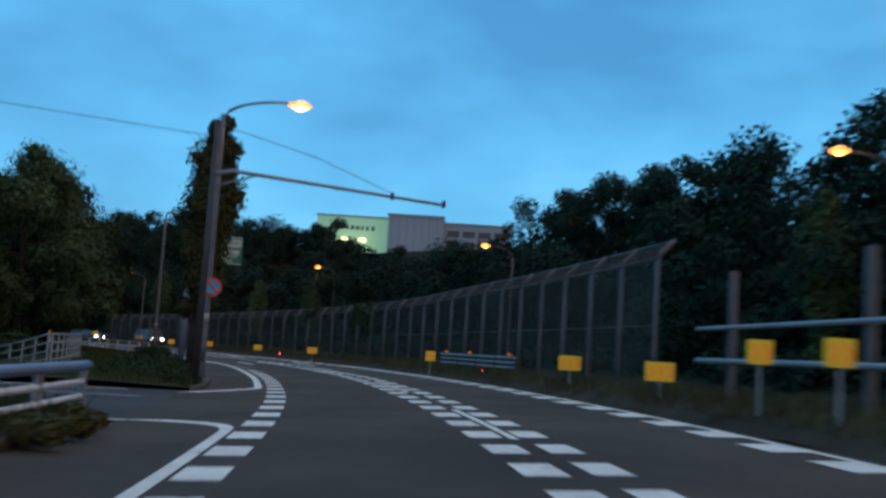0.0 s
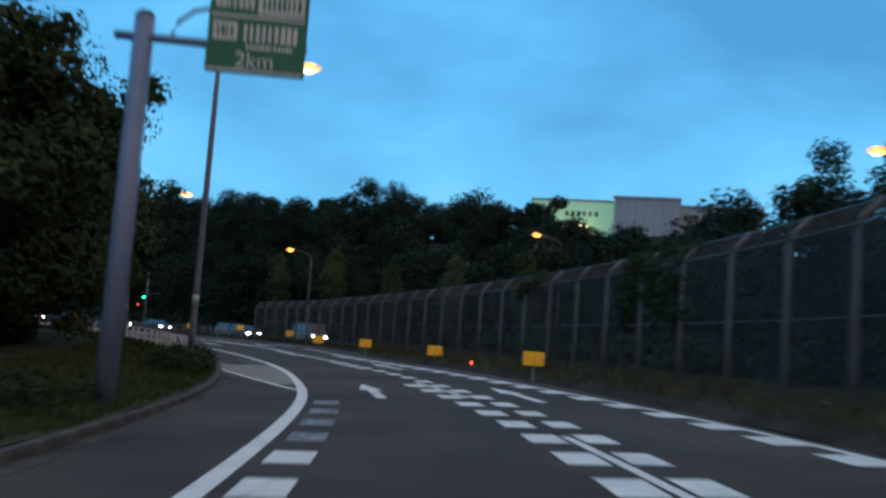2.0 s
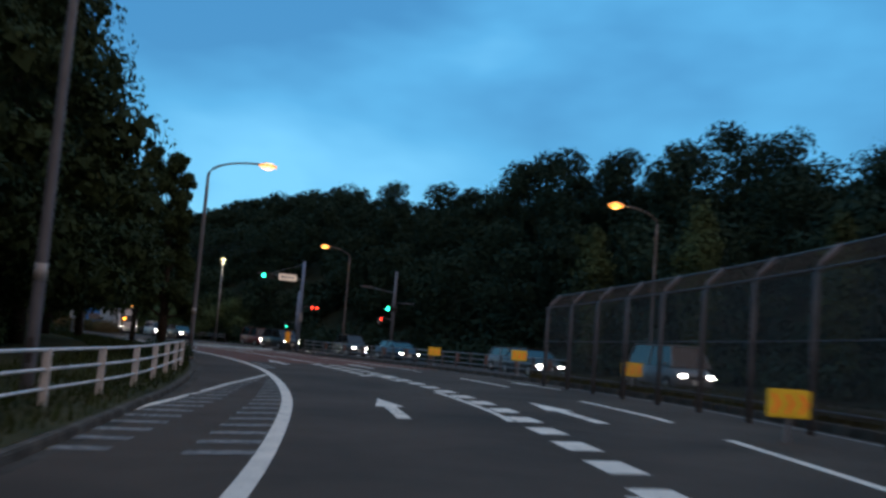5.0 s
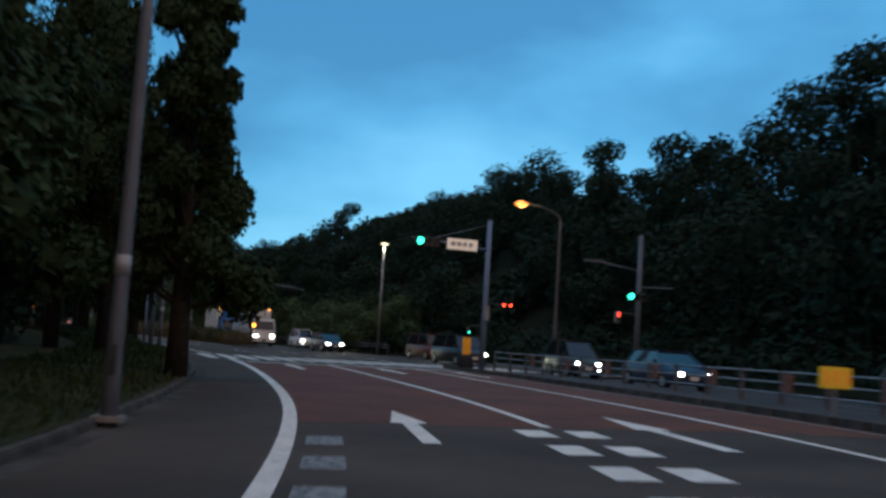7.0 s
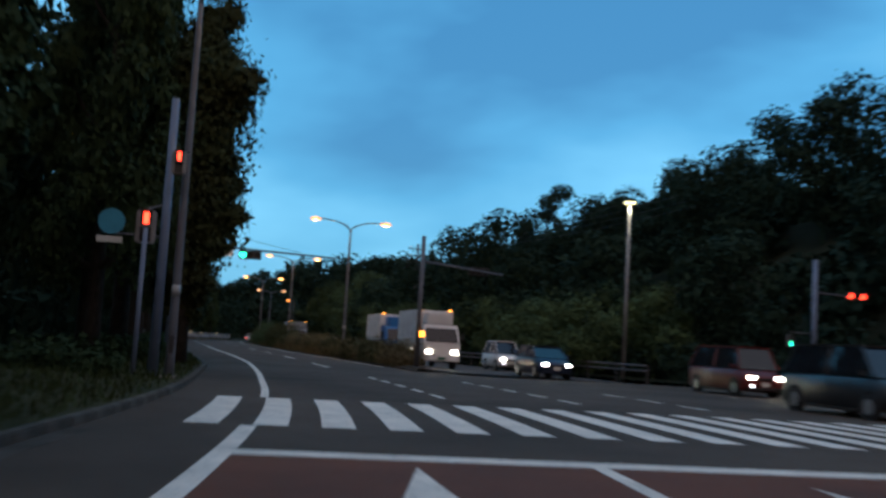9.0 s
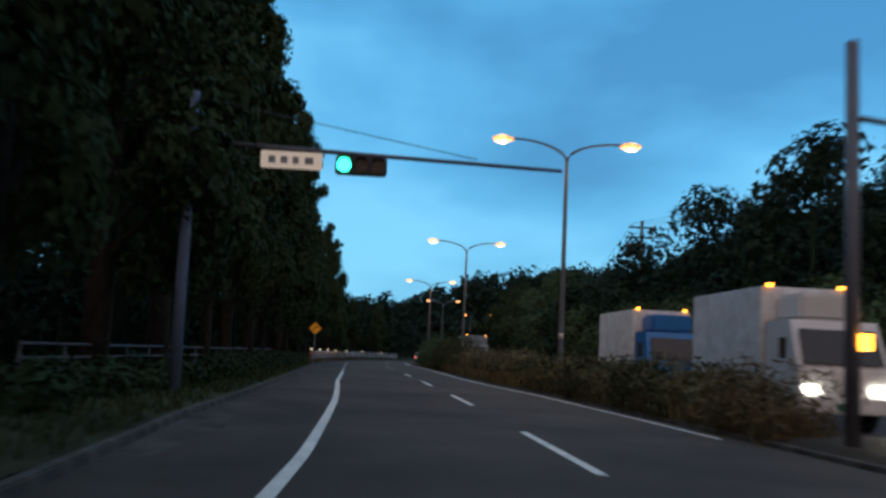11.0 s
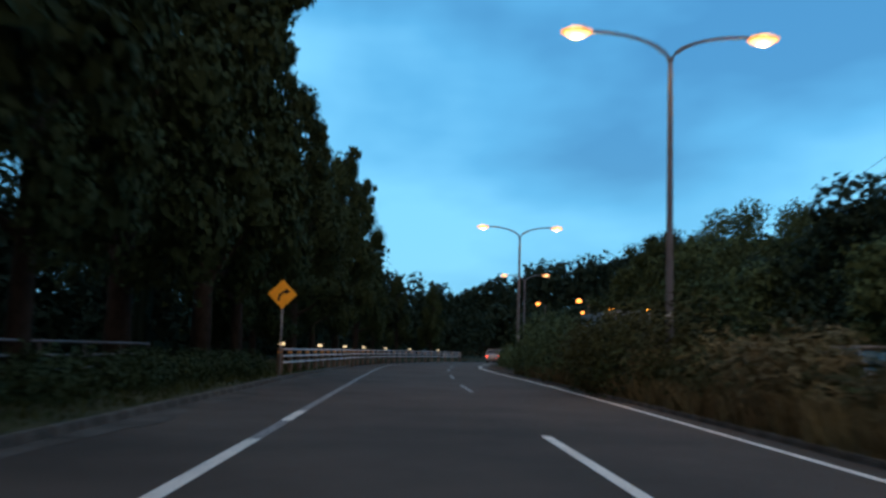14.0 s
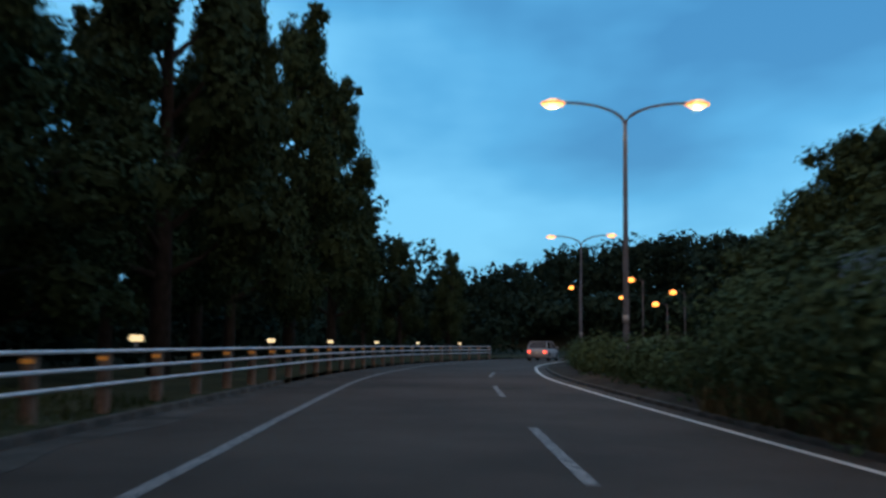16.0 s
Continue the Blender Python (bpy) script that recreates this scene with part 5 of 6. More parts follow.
part("arrow_stem", slab_bm(bmesh.new(), [(-0.17, 2.68), (-0.09, 2.68), (-0.06, 2.86), (0.05, 2.96), (0.12, 2.97), (0.12, 3.05), (0.03, 3.04), (-0.12, 2.92)], -0.078, -0.073), BLACK, top)
part("arrow_head", slab_bm(bmesh.new(), [(0.1, 2.91), (0.27, 3.02), (0.1, 3.12)], -0.078, -0.073), BLACK, top)


# ---- signals ----
def signal_head(parent, x, y, z, lit, upright=False, count=3, size=0.30):
    """A signal case with hooded lenses; lit: which lens glows, and how."""
    long, half = size * 1.16 * count / 2, size * 0.66
    dx, dz = (half, long) if upright else (long, half)
    case = part("signal_case", box(x - dx, x + dx, y, y + 0.16, z - dz, z + dz, 0.04), STEEL if upright else STEEL_DARK, parent)
    for k in range(count):
        o = (k - (count - 1) / 2) * size * 1.16
        cx, cz = (x, z - o) if upright else (x + o, z)
        m = lit.get(k, LENS_OFF)
        if upright:
            part("lens", box(cx - size * 0.36, cx + size * 0.36, y - 0.015, y - 0.002, cz - size * 0.46, cz + size * 0.46, 0.005), LENS_OFF, case)
            if k in lit:
                part("figure", box(cx - size * 0.17, cx + size * 0.17, y - 0.022, y - 0.016, cz - size * 0.4, cz + size * 0.4, 0.002), m, case, "lit figure")
            part("hood", box(cx - size * 0.42, cx + size * 0.42, y - 0.16, y - 0.003, cz + size * 0.47, cz + size * 0.5), STEEL_DARK, case)
            continue
        part("lens", tube([(cx, y - 0.015, cz), (cx, y - 0.002, cz)], size * 0.46, 20), m, case, "lit lens" if k in lit else "")
        bm = bmesh.new()
        ring = [(math.cos(a), math.sin(a)) for a in (math.pi * j / 10 for j in range(11))]
        a = [bm.verts.new((cx + c * size * 0.5, y - 0.002, cz + q * size * 0.5)) for c, q in ring]
        b = [bm.verts.new((cx + c * size * 0.5, y - 0.002 - 0.2 * (0.4 + 0.6 * q), cz + q * size * 0.5)) for c, q in ring]
        for i in range(10):
            bm.faces.new((a[i], a[i + 1], b[i + 1], b[i]))
        part("hood", bm, STEEL_DARK, case)
    return case


top = thing("traffic_signal", here(175.6, 11.3, 0.16), "overhead signal showing green, with a lit name plate", "traffic signal", "signals")
part("pole", tube([(0, 0, -0.2), (0, 0, 6.9)], [0.14, 0.11], 12), STEEL_BLUE, top, smooth=True)
part("arm", tube([(0, 0, 5.5), (-2.2, -1.6, 5.5), (-4.7, -3.4, 5.4)], 0.05, 8), POLE_GREY, top, smooth=True)
part("stay_wire", tube([(0, 0, 6.7), (-3.6, -2.7, 5.5)], 0.012, 5), STEEL, top)
signal_head(top, -3.95, -3.35, 5.30, {0: GREEN_ON})
plate = part("name_plate", box(-2.85, -1.45, -2.55, -2.5, 5.13, 5.62, 0.015), PLATE_CREAM, top, "lit cream place-name plate")
bars(plate, -2.7, -1.6, 5.3, 5.47, 4, SIGN_BACK, -2.551, 6)
part("junction_box", box(-0.13, 0.13, -0.3, -0.12, 2.2, 2.9, 0.02), STEEL, top)

top = thing("traffic_signal", here(176.2, 19.7, 0.0), "roadside signal pole with green signal and red pedestrian light", "traffic signal", "signals")
part("pole", tube([(0, 0, -0.2), (0, 0, 7.2)], [0.14, 0.11], 12), POLE_GREY, top, smooth=True)
part("arm", tube([(0, 0, 5.4), (-2.6, -0.4, 5.65)], 0.045, 8), POLE_GREY, top, smooth=True)
part("lantern", box(-3.3, -2.3, -0.55, -0.3, 5.6, 5.72, 0.03), POLE_GREY, top)
part("side_arm", tube([(0, 0, 4.6), (1.35, -1.0, 4.6)], 0.035, 6), POLE_GREY, top)
signal_head(top, -1.05, -1.75, 4.0, {0: GREEN_ON})
signal_head(top, -1.3, -0.4, 3.0, {0: RED_ON}, True, 2, 0.24)
part("side_arm", tube([(0, 0, 3.2), (-1.4, -0.3, 3.3)], 0.03, 6), POLE_GREY, top)

top = thing("traffic_signal", here(204.4, 26.2, 0.0), "signal pole showing red, with a green pedestrian light", "traffic signal", "signals")
part("pole", tube([(0, 0, -0.2), (0, 0, 6.3)], [0.13, 0.11], 12), STEEL_BLUE, top, smooth=True)
part("side_arm", tube([(0, 0, 4.75), (2.2, -0.6, 4.6)], 0.04, 6), POLE_GREY, top)
signal_head(top, 1.7, -0.75, 4.65, {0: RED_ON, 2: RED_ON}, False, 3, 0.28)
part("side_arm", tube([(0, 0, 2.8), (-1.5, -0.3, 2.8)], 0.03, 6), POLE_GREY, top)
signal_head(top, -1.5, -0.45, 2.4, {1: GREEN_ON}, True, 2, 0.24)

top = thing("pedestrian_signal", here(188.0, -2.5, 0.12), "grey post with a red pedestrian signal and blue roundel", "traffic signal", "signals")
part("pole", tube([(0, 0, -0.2), (0, 0, 6.6)], [0.12, 0.09], 12), STEEL_BLUE, top, smooth=True)
signal_head(top, -0.42, -0.22, 3.45, {0: RED_ON}, True, 2, 0.34)
part("bracket", tube([(0, 0, 4.05), (-0.42, -0.14, 3.86)], 0.03, 6), POLE_GREY, top)
part("bracket", tube([(-1.35, -0.1, 3.25), (0, 0, 3.25)], 0.025, 6), POLE_GREY, top)
part("roundel", tube([(-1.2, -0.16, 3.52), (-1.2, -0.13, 3.52)], 0.30, 26), SIGN_BLUE, top, "blue roundel")
part("plate", box(-1.5, -0.92, -0.17, -0.14, 3.02, 3.17, 0.005), SIGN_WHITE, top, "small white plate")
part("side_arm", tube([(0, 0, 5.2), (0.5, -0.9, 5.2)], 0.03, 6), POLE_GREY, top)
signal_head(top, 0.25, -1.0, 4.9, {0: RED_ON}, True, 2, 0.24)
top = thing("signal_post", here(187.6, -2.9, 0.12), "plain grey steel post beside the crossing", "post")
part("pole", tube([(0, 0, -0.2), (0, 0, 3.4)], 0.055, 10), STEEL_BLUE, top, smooth=True)
part("cap", tube([(0, 0, 3.401), (0, 0, 3.44)], 0.06, 10), STEEL_DARK, top)

top = thing("traffic_signal", here(217.5, -3.2, 0.12), "signal on a long arm showing green, beside a lit plate", "traffic signal", "signals")
part("pole", tube([(0, 0, -0.2), (0, 0, 6.9)], [0.14, 0.11], 12), STEEL_BLUE, top, smooth=True)
part("arm", tube([(0, 0, 5.75), (8.6, 0, 5.55)], [0.06, 0.045], 8), POLE_GREY, top, smooth=True)
part("stay_wire", tube([(0, 0, 6.8), (6.6, 0, 5.7)], 0.012, 5), STEEL_DARK, top)
signal_head(top, 3.9, -0.25, 5.35, {0: GREEN_ON}, size=0.34)
plate = part("name_plate", box(1.6, 3.0, -0.16, -0.12, 5.2, 5.6, 0.015), PLATE_CREAM, top, "lit cream place-name plate")
bars(plate, 1.75, 2.85, 5.32, 5.48, 4, SIGN_BACK, -0.161, 9)

top = thing("signal_pole", here(209.5, 8.4, 0.1), "grey pole at the median nose with a sideways arm", "pole")
part("pole", tube([(0, 0, -0.2), (0, 0, 6.3)], [0.12, 0.10], 12), POLE_GREY, top, smooth=True)
part("arm", tube([(0, 0, 5.1), (4.2, 0.4, 4.75)], 0.05, 8), POLE_GREY, top, smooth=True)
signal_head(top, 3.0, 0.55, 4.85, {})
part("beacon", tube([(0.16, -0.05, 1.5), (0.16, -0.05, 1.75)], 0.12, 14), AMBER_ON, top, "glowing amber beacon")
top = thing("marker_post", here(176.6, 10.9, 0.1), "amber marker panel on a fat dark rubber base", "bollard")
part("base", tube([(0, 0, -0.05), (0, 0, 0.1), (0, 0, 0.45), (0, 0, 0.6), (0, 0, 0.63)], [0.36, 0.38, 0.34, 0.26, 0.2], 18), RUBBER, top, "dark rubber base", True)
part("panel", box(-0.19, 0.19, -0.09, 0.09, 0.631, 1.45, 0.04), YELLOW_SIGN, top, "amber panel")
part("cap", box(-0.15, 0.15, -0.07, 0.07, 1.451, 1.49, 0.01), STEEL_DARK, top)
# utility pole and lines on the right
at_m = here(268, 22.5, 0.0)
top = thing("utility_pole", at_m, "utility pole with crossarms and a transformer", "utility pole")
part("pole", tube([(0, 0, -0.3), (0, 0, 12.3)], [0.19, 0.13], 12), POST_GREY, top, smooth=True)
for z in (11.7, 10.9):
    part("crossarm", box(-1.05, 1.05, -0.06, 0.06, z, z + 0.13, 0.01), STEEL_DARK, top)
    for x in (-0.85, 0.0, 0.85):
        part("insulator", tube([(x, -0.07, z + 0.1), (x, -0.07, z + 0.3)], [0.05, 0.035], 8), SIGN_WHITE, top)
for x in (-1.0, -0.42):
    part("transformer", tube([(x, -0.1, 9.7), (x, -0.1, 10.5)], 0.27, 14), STEEL_DARK, top, smooth=True)
part("platform", box(-1.35, 0.1, -0.35, 0.3, 9.55, 9.69, 0.01), STEEL_DARK, top)
w = thing("power_lines", I4, "thin dark overhead lines", "cable")
for k in range(4):
    a = at_m @ Vector((-0.85 + 0.85 * (k % 3), -0.07, 12.0 if k < 3 else 11.2))
    for b, sag in ((at(228, 31 + k * 0.8, 13.5 - 0.3 * k), 0.7), (at(316, 26 + k * 0.6, 10.5 - 0.3 * k), 0.9)):
        pts = [a.lerp(b, i / 16) - Vector((0, 0, sag * math.sin(math.pi * i / 16))) for i in range(17)]
        part("cable", tube(pts, 0.014, 5), STEEL_DARK, w)
w = thing("overhead_wire", I4, "thin sagging overhead wire", "cable")
a, b = at(49.3, -1.8, 7.4), at(40, -60, 13)
part("cable", tube([a.lerp(b, i / 12) - Vector((0, 0, 1.0 * math.sin(math.pi * i / 12))) for i in range(13)], 0.012, 5), STEEL_DARK, w)


# ---- the lit building on the hill ----
def hall():
    top = thing("hilltop_hall", pose(-36, 300, 0, 0, 0, 6), "large grey hall with a green-glowing wall on the hill", "building")
    part("wall", box(-6.0, 10.0, 0, 30, 14, 40.6), CLADDING, top)
    part("parapet", box(-6.3, 10.3, -0.3, 30.3, 40.61, 41.2), CLADDING, top)
    for k in range(7):
        part("panel_joint", box(-5.0 + 2.2 * k, -4.94 + 2.2 * k, -0.03, 0.0, 20, 40.5), STEEL_DARK, top)
    lit = part("lit_wall", box(-27, -6.01, 1.5, 26, 14, 39.6), GLOW_GREEN, top, "wall that glows green in place of light falling on it")
    part("roof_edge", box(-27.3, -6.32, 1.2, 26.3, 39.61, 40.1), CLADDING, top)
    bars(lit, -18.6, -9.6, 35.9, 37.1, 6, STEEL_DARK, 1.49, 12)
    wing = part("wing", box(10.01, 30, 2, 24, 14, 39.2), CLADDING, top)
    part("roof_edge", box(10.32, 30.3, 1.7, 24.3, 39.21, 39.7), CLADDING, top)
    for row in range(3):
        for k in range(4):
            x = 11.2 + 4.6 * k
            part("window", box(x, x + 3.6, 1.88, 1.99, 29.4 + 3.1 * row, 31.2 + 3.1 * row), WINDOW_DARK, wing)
    for x in (-19.5, -14.5):
        part("floodlight", box(x, x + 2.2, -1.2, 0.6, 32.3, 33.3, 0.2), WARM_WHITE, top, "glowing floodlight")
    return top


hall()
spots = []
for k in range(26):
    s, d = 140 + 3.6 * k, 105 + rng.normal(0, 9)
    q = at(s, d, hill(s, d) - (5.0 if s < 190 else 0.0))
    spots.append((q, 8 + 3 * rng.random(), 9.0))
for s in range(104, 205, 5):
    for d in (80, 90):
        q = at(s + rng.normal(0, 1.5), d + rng.normal(0, 3), hill(s, d))
        spots.append((q, 5.5 + 2.0 * rng.random(), 8.0))
for x, y, top_z, wide in ((-46.5, 233.5, 29.6, 6.5), (-42.2, 235.0, 30.6, 7.0), (-44.2, 231.0, 27.5, 8.0)):
    spots.append((Vector((x, y, 16.0)), top_z - 16.0, wide))
far_wood("wood_hilltop", "trees on the crest before the hall", spots, 1300, 0.52, LEAF_FAR, 0.1)


# ---- vehicles ----
def paint(name, color):
    return mat("car_paint_" + name, color, 0.36, 0.0, vary=0.08, scale=1, bump=0.0, spec=0.4)


def wheel(parent, x, y, r=0.31, w=0.2):
    tyre = part("wheel", tube([(x - w / 2, y, r), (x - w * 0.42, y, r), (x + w * 0.42, y, r), (x + w / 2, y, r)], [r * 0.9, r, r, r * 0.9], 20), RUBBER, parent, "black tyre", True)
    g = 1 if x > 0 else -1
    part("rim", tube([(x + g * (w / 2 - 0.01), y, r), (x + g * (w / 2 + 0.012), y, r)], r * 0.6, 14), ALLOY, tyre)


def loft(sections, bm=None):
    """A closed body from cross sections: each a list of points, in order."""
    bm = bm or bmesh.new()
    rings = [[bm.verts.new(p) for p in ring] for ring in sections]
    n = len(rings[0])
    for a, b in zip(rings, rings[1:]):
        for k in range(n):
            bm.faces.new((a[k], a[(k + 1) % n], b[(k + 1) % n], b[k]))
    bm.faces.new(rings[0][::-1])
    bm.faces.new(rings[-1])
    bmesh.ops.recalc_face_normals(bm, faces=bm.faces)
    return bm


def beam(top, y, z, power):
    """The dipped headlights' light on the road ahead of a vehicle."""
    li = bpy.data.lights.new("headlight_beam", "SPOT")
    li.energy, li.color, li.shadow_soft_size = power, (1.0, 0.88, 0.62), 0.12
    li.spot_size, li.spot_blend = radians(75), 0.7
    ob = new("headlight_beam", li)
    ob.parent = top
    ob.matrix_basis = look((0, y, z), (0, y + 9, z - 0.95))


def car(s, d, style, color, label, turn=180.0, lights="front", group="oncoming cars", glare=0):
    """A car facing +y of its own frame. style: length, width, height, bonnet, tail, bonnet height."""
    long, wide, high, nose, tail, deck = style
    top = thing("car", here(s, d, 0.0, turn), label, "car", group)
    h, b = long / 2, wide / 2

    def ring(y, zlo, zhi, w, soft=0.1):
        return [(-w + soft, y, zlo), (w - soft, y, zlo), (w, y, zlo + soft), (w, y, zhi - soft), (w - soft * 1.3, y, zhi), (-w + soft * 1.3, y, zhi), (-w, y, zhi - soft), (-w, y, zlo + soft)]

    body = part("body", loft([ring(-h, 0.34, deck - 0.12, b * 0.86), ring(-h + 0.12, 0.24, deck - 0.02, b * 0.95), ring(-h + tail, 0.2, deck + 0.02, b), ring(0, 0.2, deck + 0.02, b), ring(h - nose, 0.2, deck, b), ring(h - 0.25, 0.22, deck - 0.14, b * 0.95), ring(h, 0.30, deck - 0.30, b * 0.82)]), color, top, smooth=True)
    for x in (-1, 1):
        for y in (-h + 0.75, h - 0.78):
            part("wheel_arch", tube([(x * (b - 0.12), y, 0.33), (x * (b + 0.004), y, 0.33)], 0.37, 20), RUBBER, body)
        for y in (-0.1, 0.75):
            part("door_seam", box(x * (b + 0.003) - 0.004, x * (b + 0.003) + 0.004, y - 0.006, y + 0.006, 0.32, deck - 0.06), BLACK, body)
        part("sill", box(x * (b - 0.03) - 0.04, x * (b - 0.03) + 0.04, -h + 1.2, h - 1.2, 0.17, 0.25, 0.01), BLACK, body)
    y0, y1 = -h + tail * 0.55, h - nose * 0.85
    slope0, slope1 = min(0.35, tail + 0.25), 0.75 if nose > 0.7 else 0.4
    w0, w1 = b * 0.93, b * 0.74
    z0, z1 = deck + 0.0, high - 0.07
    cab = bmesh.new()
    lo = [(-w0, y0, z0), (w0, y0, z0), (w0, y1, z0), (-w0, y1, z0)]
    hi = [(-w1, y0 + slope0, z1), (w1, y0 + slope0, z1), (w1, y1 - slope1, z1), (-w1, y1 - slope1, z1)]
    va, vb = [cab.verts.new(p) for p in lo], [cab.verts.new(p) for p in hi]
    for k in range(4):
        cab.faces.new((va[k], va[(k + 1) % 4], vb[(k + 1) % 4], vb[k]))
    cab.faces.new(vb)
    cab.faces.new(va[::-1])
    bmesh.ops.recalc_face_normals(cab, faces=cab.faces)
    part("window_band", cab, CAR_GLASS, top, "dark glass")
    part("roof", box(-w1 - 0.02, w1 + 0.02, y0 + slope0 - 0.04, y1 - slope1 + 0.04, z1 + 0.001, high, 0.03), color, top)
    for x in (-1, 1):
        for (ya, yb) in ((y0, y0 + slope0), (y1, y1 - slope1), ((y0 + y1) / 2, (y0 + y1) / 2)):
            part("pillar", tube([(x * (w0 + 0.005), ya, z0), (x * (w1 + 0.01), yb, z1 + 0.02)], 0.035, 6), color, top)
        part("side_mirror", box(x * (b + 0.08) - 0.07, x * (b + 0.08) + 0.07, y1 - 0.35, y1 - 0.22, z0 + 0.02, z0 + 0.16, 0.02), color, top)
        on = lights == "front"
        part("headlight", box(x * b * 0.66 - 0.16, x * b * 0.66 + 0.16, h - 0.10, h + 0.012, deck - 0.40, deck - 0.24, 0.03), HEAD_ON if on else ALLOY, top, "lit headlight" if on else "")
        if on and random.random() < 0.5:
            part("fog_lamp", tube([(x * b * 0.66, h - 0.05, 0.42), (x * b * 0.66, h + 0.015, 0.42)], 0.06, 12), FOG_ON, top, "lit fog lamp")
        part("tail_light", box(x * b * 0.74 - 0.11, x * b * 0.74 + 0.11, -h - 0.012, -h + 0.1, deck - 0.36, deck - 0.18, 0.02), TAIL_ON if not on else SIGN_RED, top, "lit red tail light" if not on else "")
        for y in (-h + 0.75, h - 0.78):
            wheel(top, x * (b - 0.09), y)
    if glare:
        beam(top, h + 0.12, deck - 0.3, glare)
    part("number_plate", box(-0.17, 0.17, h + 0.0, h + 0.02, 0.40, 0.56, 0.004), SIGN_WHITE, top)
    part("rear_plate", box(-0.17, 0.17, -h - 0.02, -h + 0.0, 0.55, 0.71, 0.004), SIGN_WHITE, top)
    part("grille", box(-0.42, 0.42, h - 0.06, h + 0.006, deck - 0.42, deck - 0.30, 0.015), BLACK, top)
    part("bumper", box(-b * 0.84, b * 0.84, h - 0.16, h + 0.03, 0.26, 0.40, 0.04), color if style[2] < 1.7 else STEEL_DARK, top)
    return top


SEDAN = (4.4, 1.72, 1.45, 1.15, 0.9, 0.92)
HATCH_CAR = (3.95, 1.68, 1.5, 0.95, 0.25, 0.95)
VAN = (4.4, 1.7, 1.85, 0.6, 0.12, 1.02)
KEI = (3.4, 1.48, 1.72, 0.75, 0.1, 0.98)
MINIVAN = (4.7, 1.78, 1.8, 0.75, 0.15, 1.02)
GREY_CAR = paint("grey", (0.13, 0.14, 0.15))
SILVER, WHITE_CAR, NAVY, MAROON, BLACK_CAR = paint("silver", (0.36, 0.38, 0.40)), paint("white", (0.62, 0.62, 0.62)), paint("navy", (0.016, 0.028, 0.06)), paint("maroon", (0.10, 0.013, 0.013)), paint("black", (0.02, 0.022, 0.025))
car(208.6, 14.4, HATCH_CAR, NAVY, "dark blue hatchback with its headlights on", glare=120)
car(219.0, 15.8, KEI, WHITE_CAR, "small boxy white off-roader with its headlights on")
car(198.6, 18.6, VAN, MAROON, "dark red van with its headlights on", glare=120)
car(186.5, 15.0, MINIVAN, BLACK_CAR, "black minivan with its headlights on", glare=120)
car(174.2, 15.2, KEI, BLACK_CAR, "small dark boxy car with its headlights on")
car(166.5, 15.3, SEDAN, NAVY, "dark blue saloon with its headlights on")
car(156.5, 18.6, HATCH_CAR, GREY_CAR, "grey hatchback with its headlights on")
car(148.5, 15.2, SEDAN, BLACK_CAR, "dark saloon with its headlights on")
car(137.0, 15.6, VAN, GREY_CAR, "boxy grey van with its headlights on")
car(262.0, 12.4, HATCH_CAR, SILVER, "silver hatchback behind the median shrubs, headlights on")
car(351.0, 2.3, HATCH_CAR, SILVER, "silver small car driving ahead with red tail lights", 0.0, "rear", "cars ahead")
car(366.0, 2.3, SEDAN, BLACK_CAR, "dark car far ahead with red tail lights", 0.0, "rear", "cars ahead")


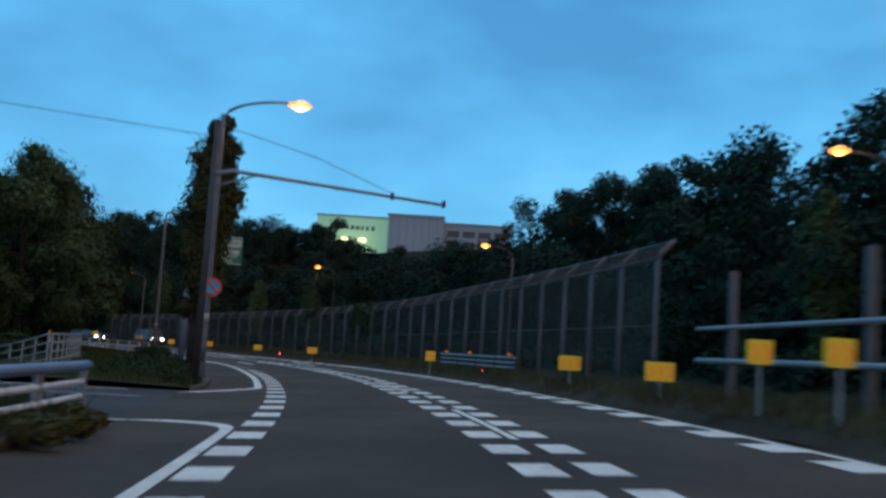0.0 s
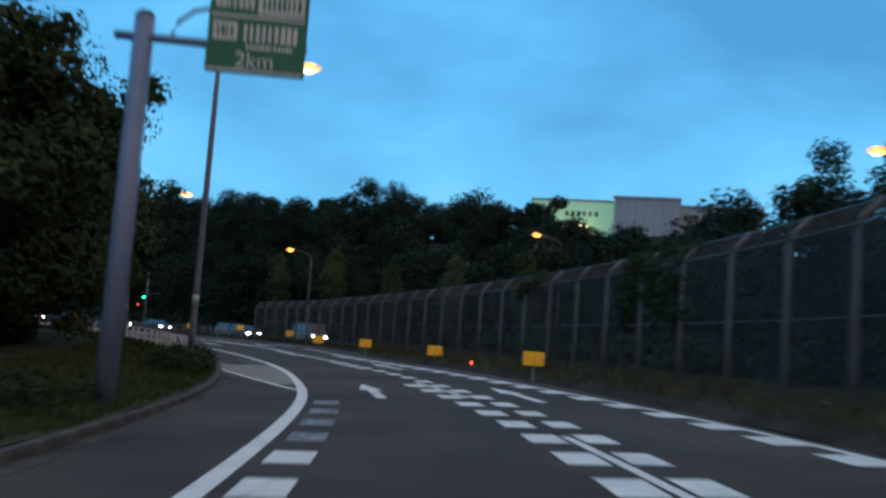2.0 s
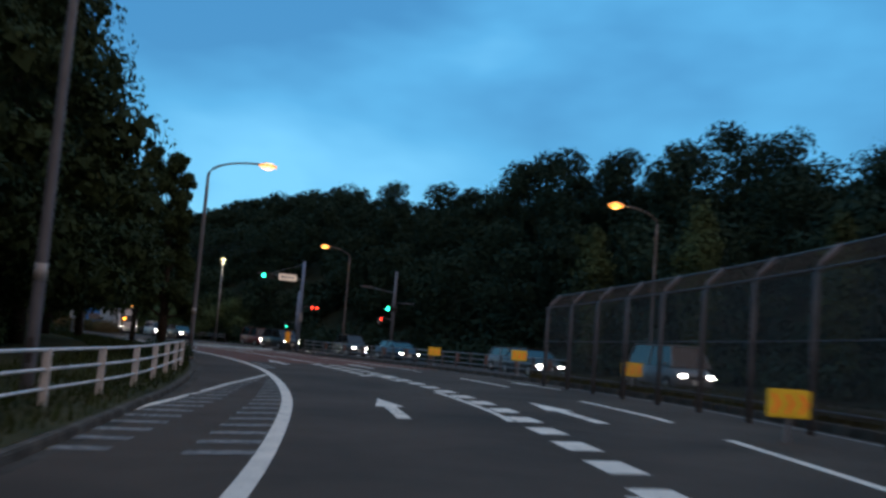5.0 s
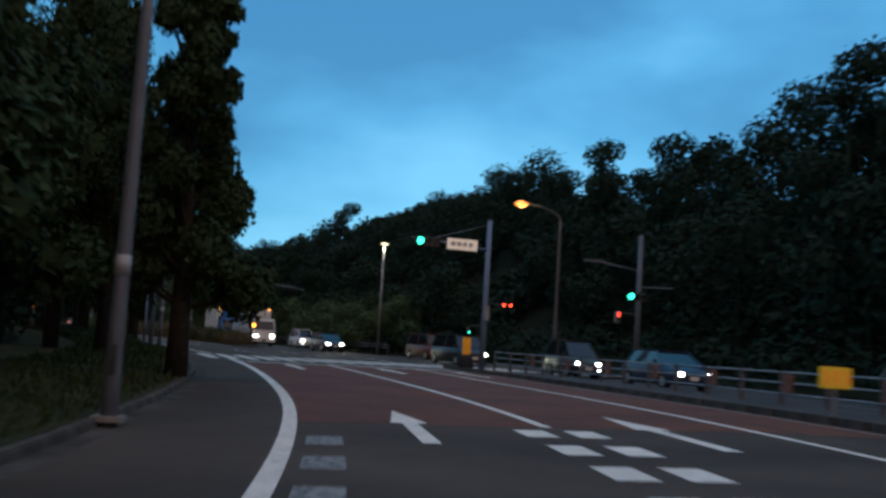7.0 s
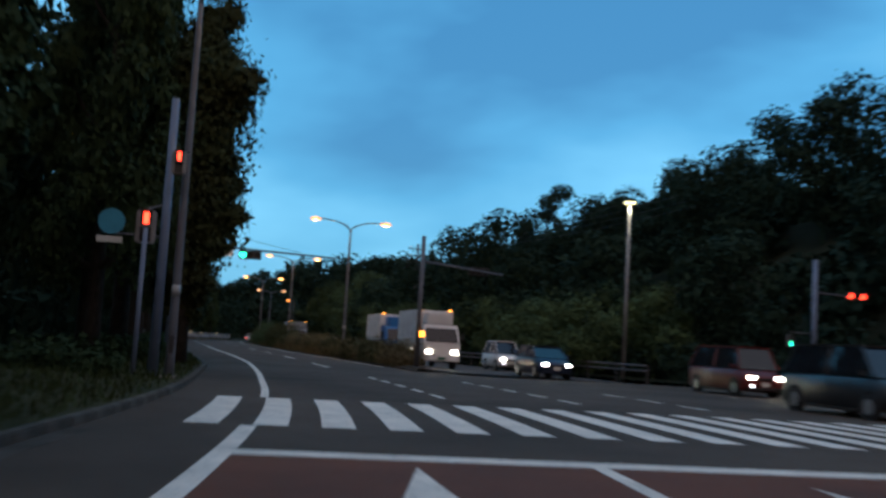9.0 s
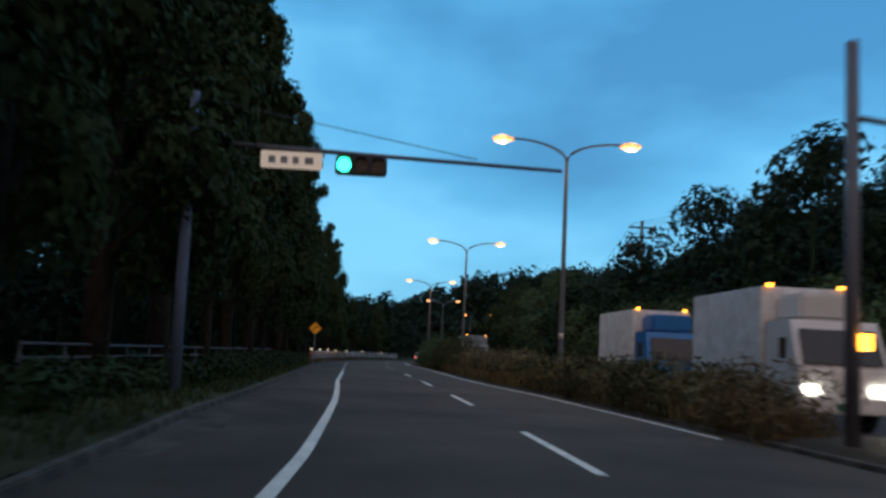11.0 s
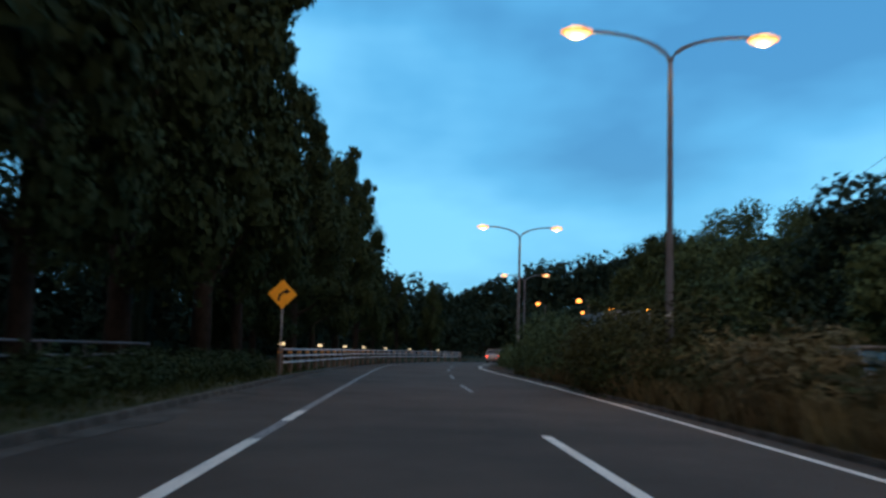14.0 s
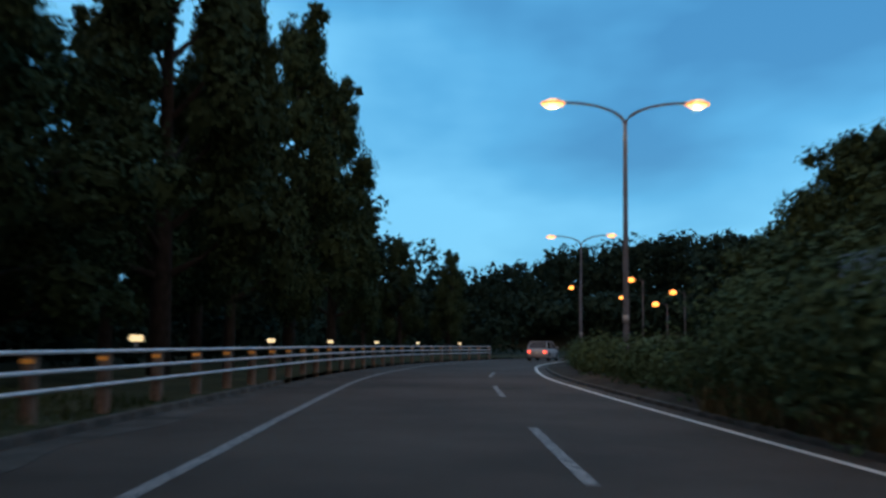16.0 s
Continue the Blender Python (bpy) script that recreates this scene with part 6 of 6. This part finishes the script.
def truck(s, d, cab_mat, label, box_mat=None, rear=3.4, high=3.15, glare=0):
    """A box lorry facing +y of its own frame."""
    top = thing("truck", here(s, d, 0.0, 180), label, "truck", "oncoming trucks")
    part("cargo_box", box(-1.05, 1.05, -rear, 1.25, 0.95, high, 0.03), box_mat or WHITE_STEEL, top, "pale cargo box")
    part("chassis", box(-0.45, 0.45, 0.1 - rear, 3.0, 0.5, 0.9, 0.02), STEEL_DARK, top)
    part("cab", loft([[(-0.98, 1.4, 0.55), (0.98, 1.4, 0.55), (0.98, 1.4, 2.35), (-0.98, 1.4, 2.35)], [(-1.0, 2.6, 0.5), (1.0, 2.6, 0.5), (0.96, 2.6, 2.35), (-0.96, 2.6, 2.35)], [(-1.0, 3.12, 0.5), (1.0, 3.12, 0.5), (1.0, 3.1, 1.3), (-1.0, 3.1, 1.3)]]), cab_mat, top)
    part("windscreen", slab_bm(bmesh.new(), [(-0.88, 1.42), (0.88, 1.42), (0.84, 2.22), (-0.84, 2.22)], 0, 0.02), CAR_GLASS, top, "dark windscreen").matrix_basis = Matrix.Translation((0, 3.09, 0)) @ Matrix.Translation((0, 0, 1.42)) @ pose(0, 0, 0, 25) @ Matrix.Translation((0, 0, -1.42))
    if glare:
        beam(top, 3.3, 0.9, glare)
    part("visor_box", box(-0.7, 0.7, 1.27, 2.5, 2.36, 2.95, 0.08), cab_mat, top)
    part("bumper", box(-1.02, 1.02, 3.0, 3.2, 0.4, 0.75, 0.04), WHITE_STEEL, top)
    part("number_plate", box(-0.2, 0.2, 3.2, 3.215, 0.48, 0.62), SIGN_GREEN, top)
    for x in (-1, 1):
        part("headlight", box(x * 0.72 - 0.16, x * 0.72 + 0.16, 3.1, 3.17, 0.8, 0.98, 0.02), HEAD_ON, top, "lit headlight")
        part("marker_lamp", box(x * 0.85 - 0.06, x * 0.85 + 0.06, 1.2, 1.3, high + 0.01, high + 0.07), AMBER_ON, top, "lit amber marker lamp")
        part("side_mirror", box(x * 1.2 - 0.08, x * 1.2 + 0.08, 2.75, 2.82, 1.5, 1.95, 0.02), BLACK, top)
        for y in (1.0 - rear, 2.3):
            wheel(top, x * 0.86, y, 0.4, 0.24)
    return top


truck(218.0, 11.0, WHITE_CAR, "white box lorry with its headlights on", glare=120)
truck(230.0, 11.4, paint("blue", (0.02, 0.16, 0.42)), "blue-cabbed box lorry with its headlights on")
truck(286.6, 11.9, LORRY_BOX, "long blue-grey box lorry beyond the median bushes", LORRY_BOX, 6.6, 3.2)
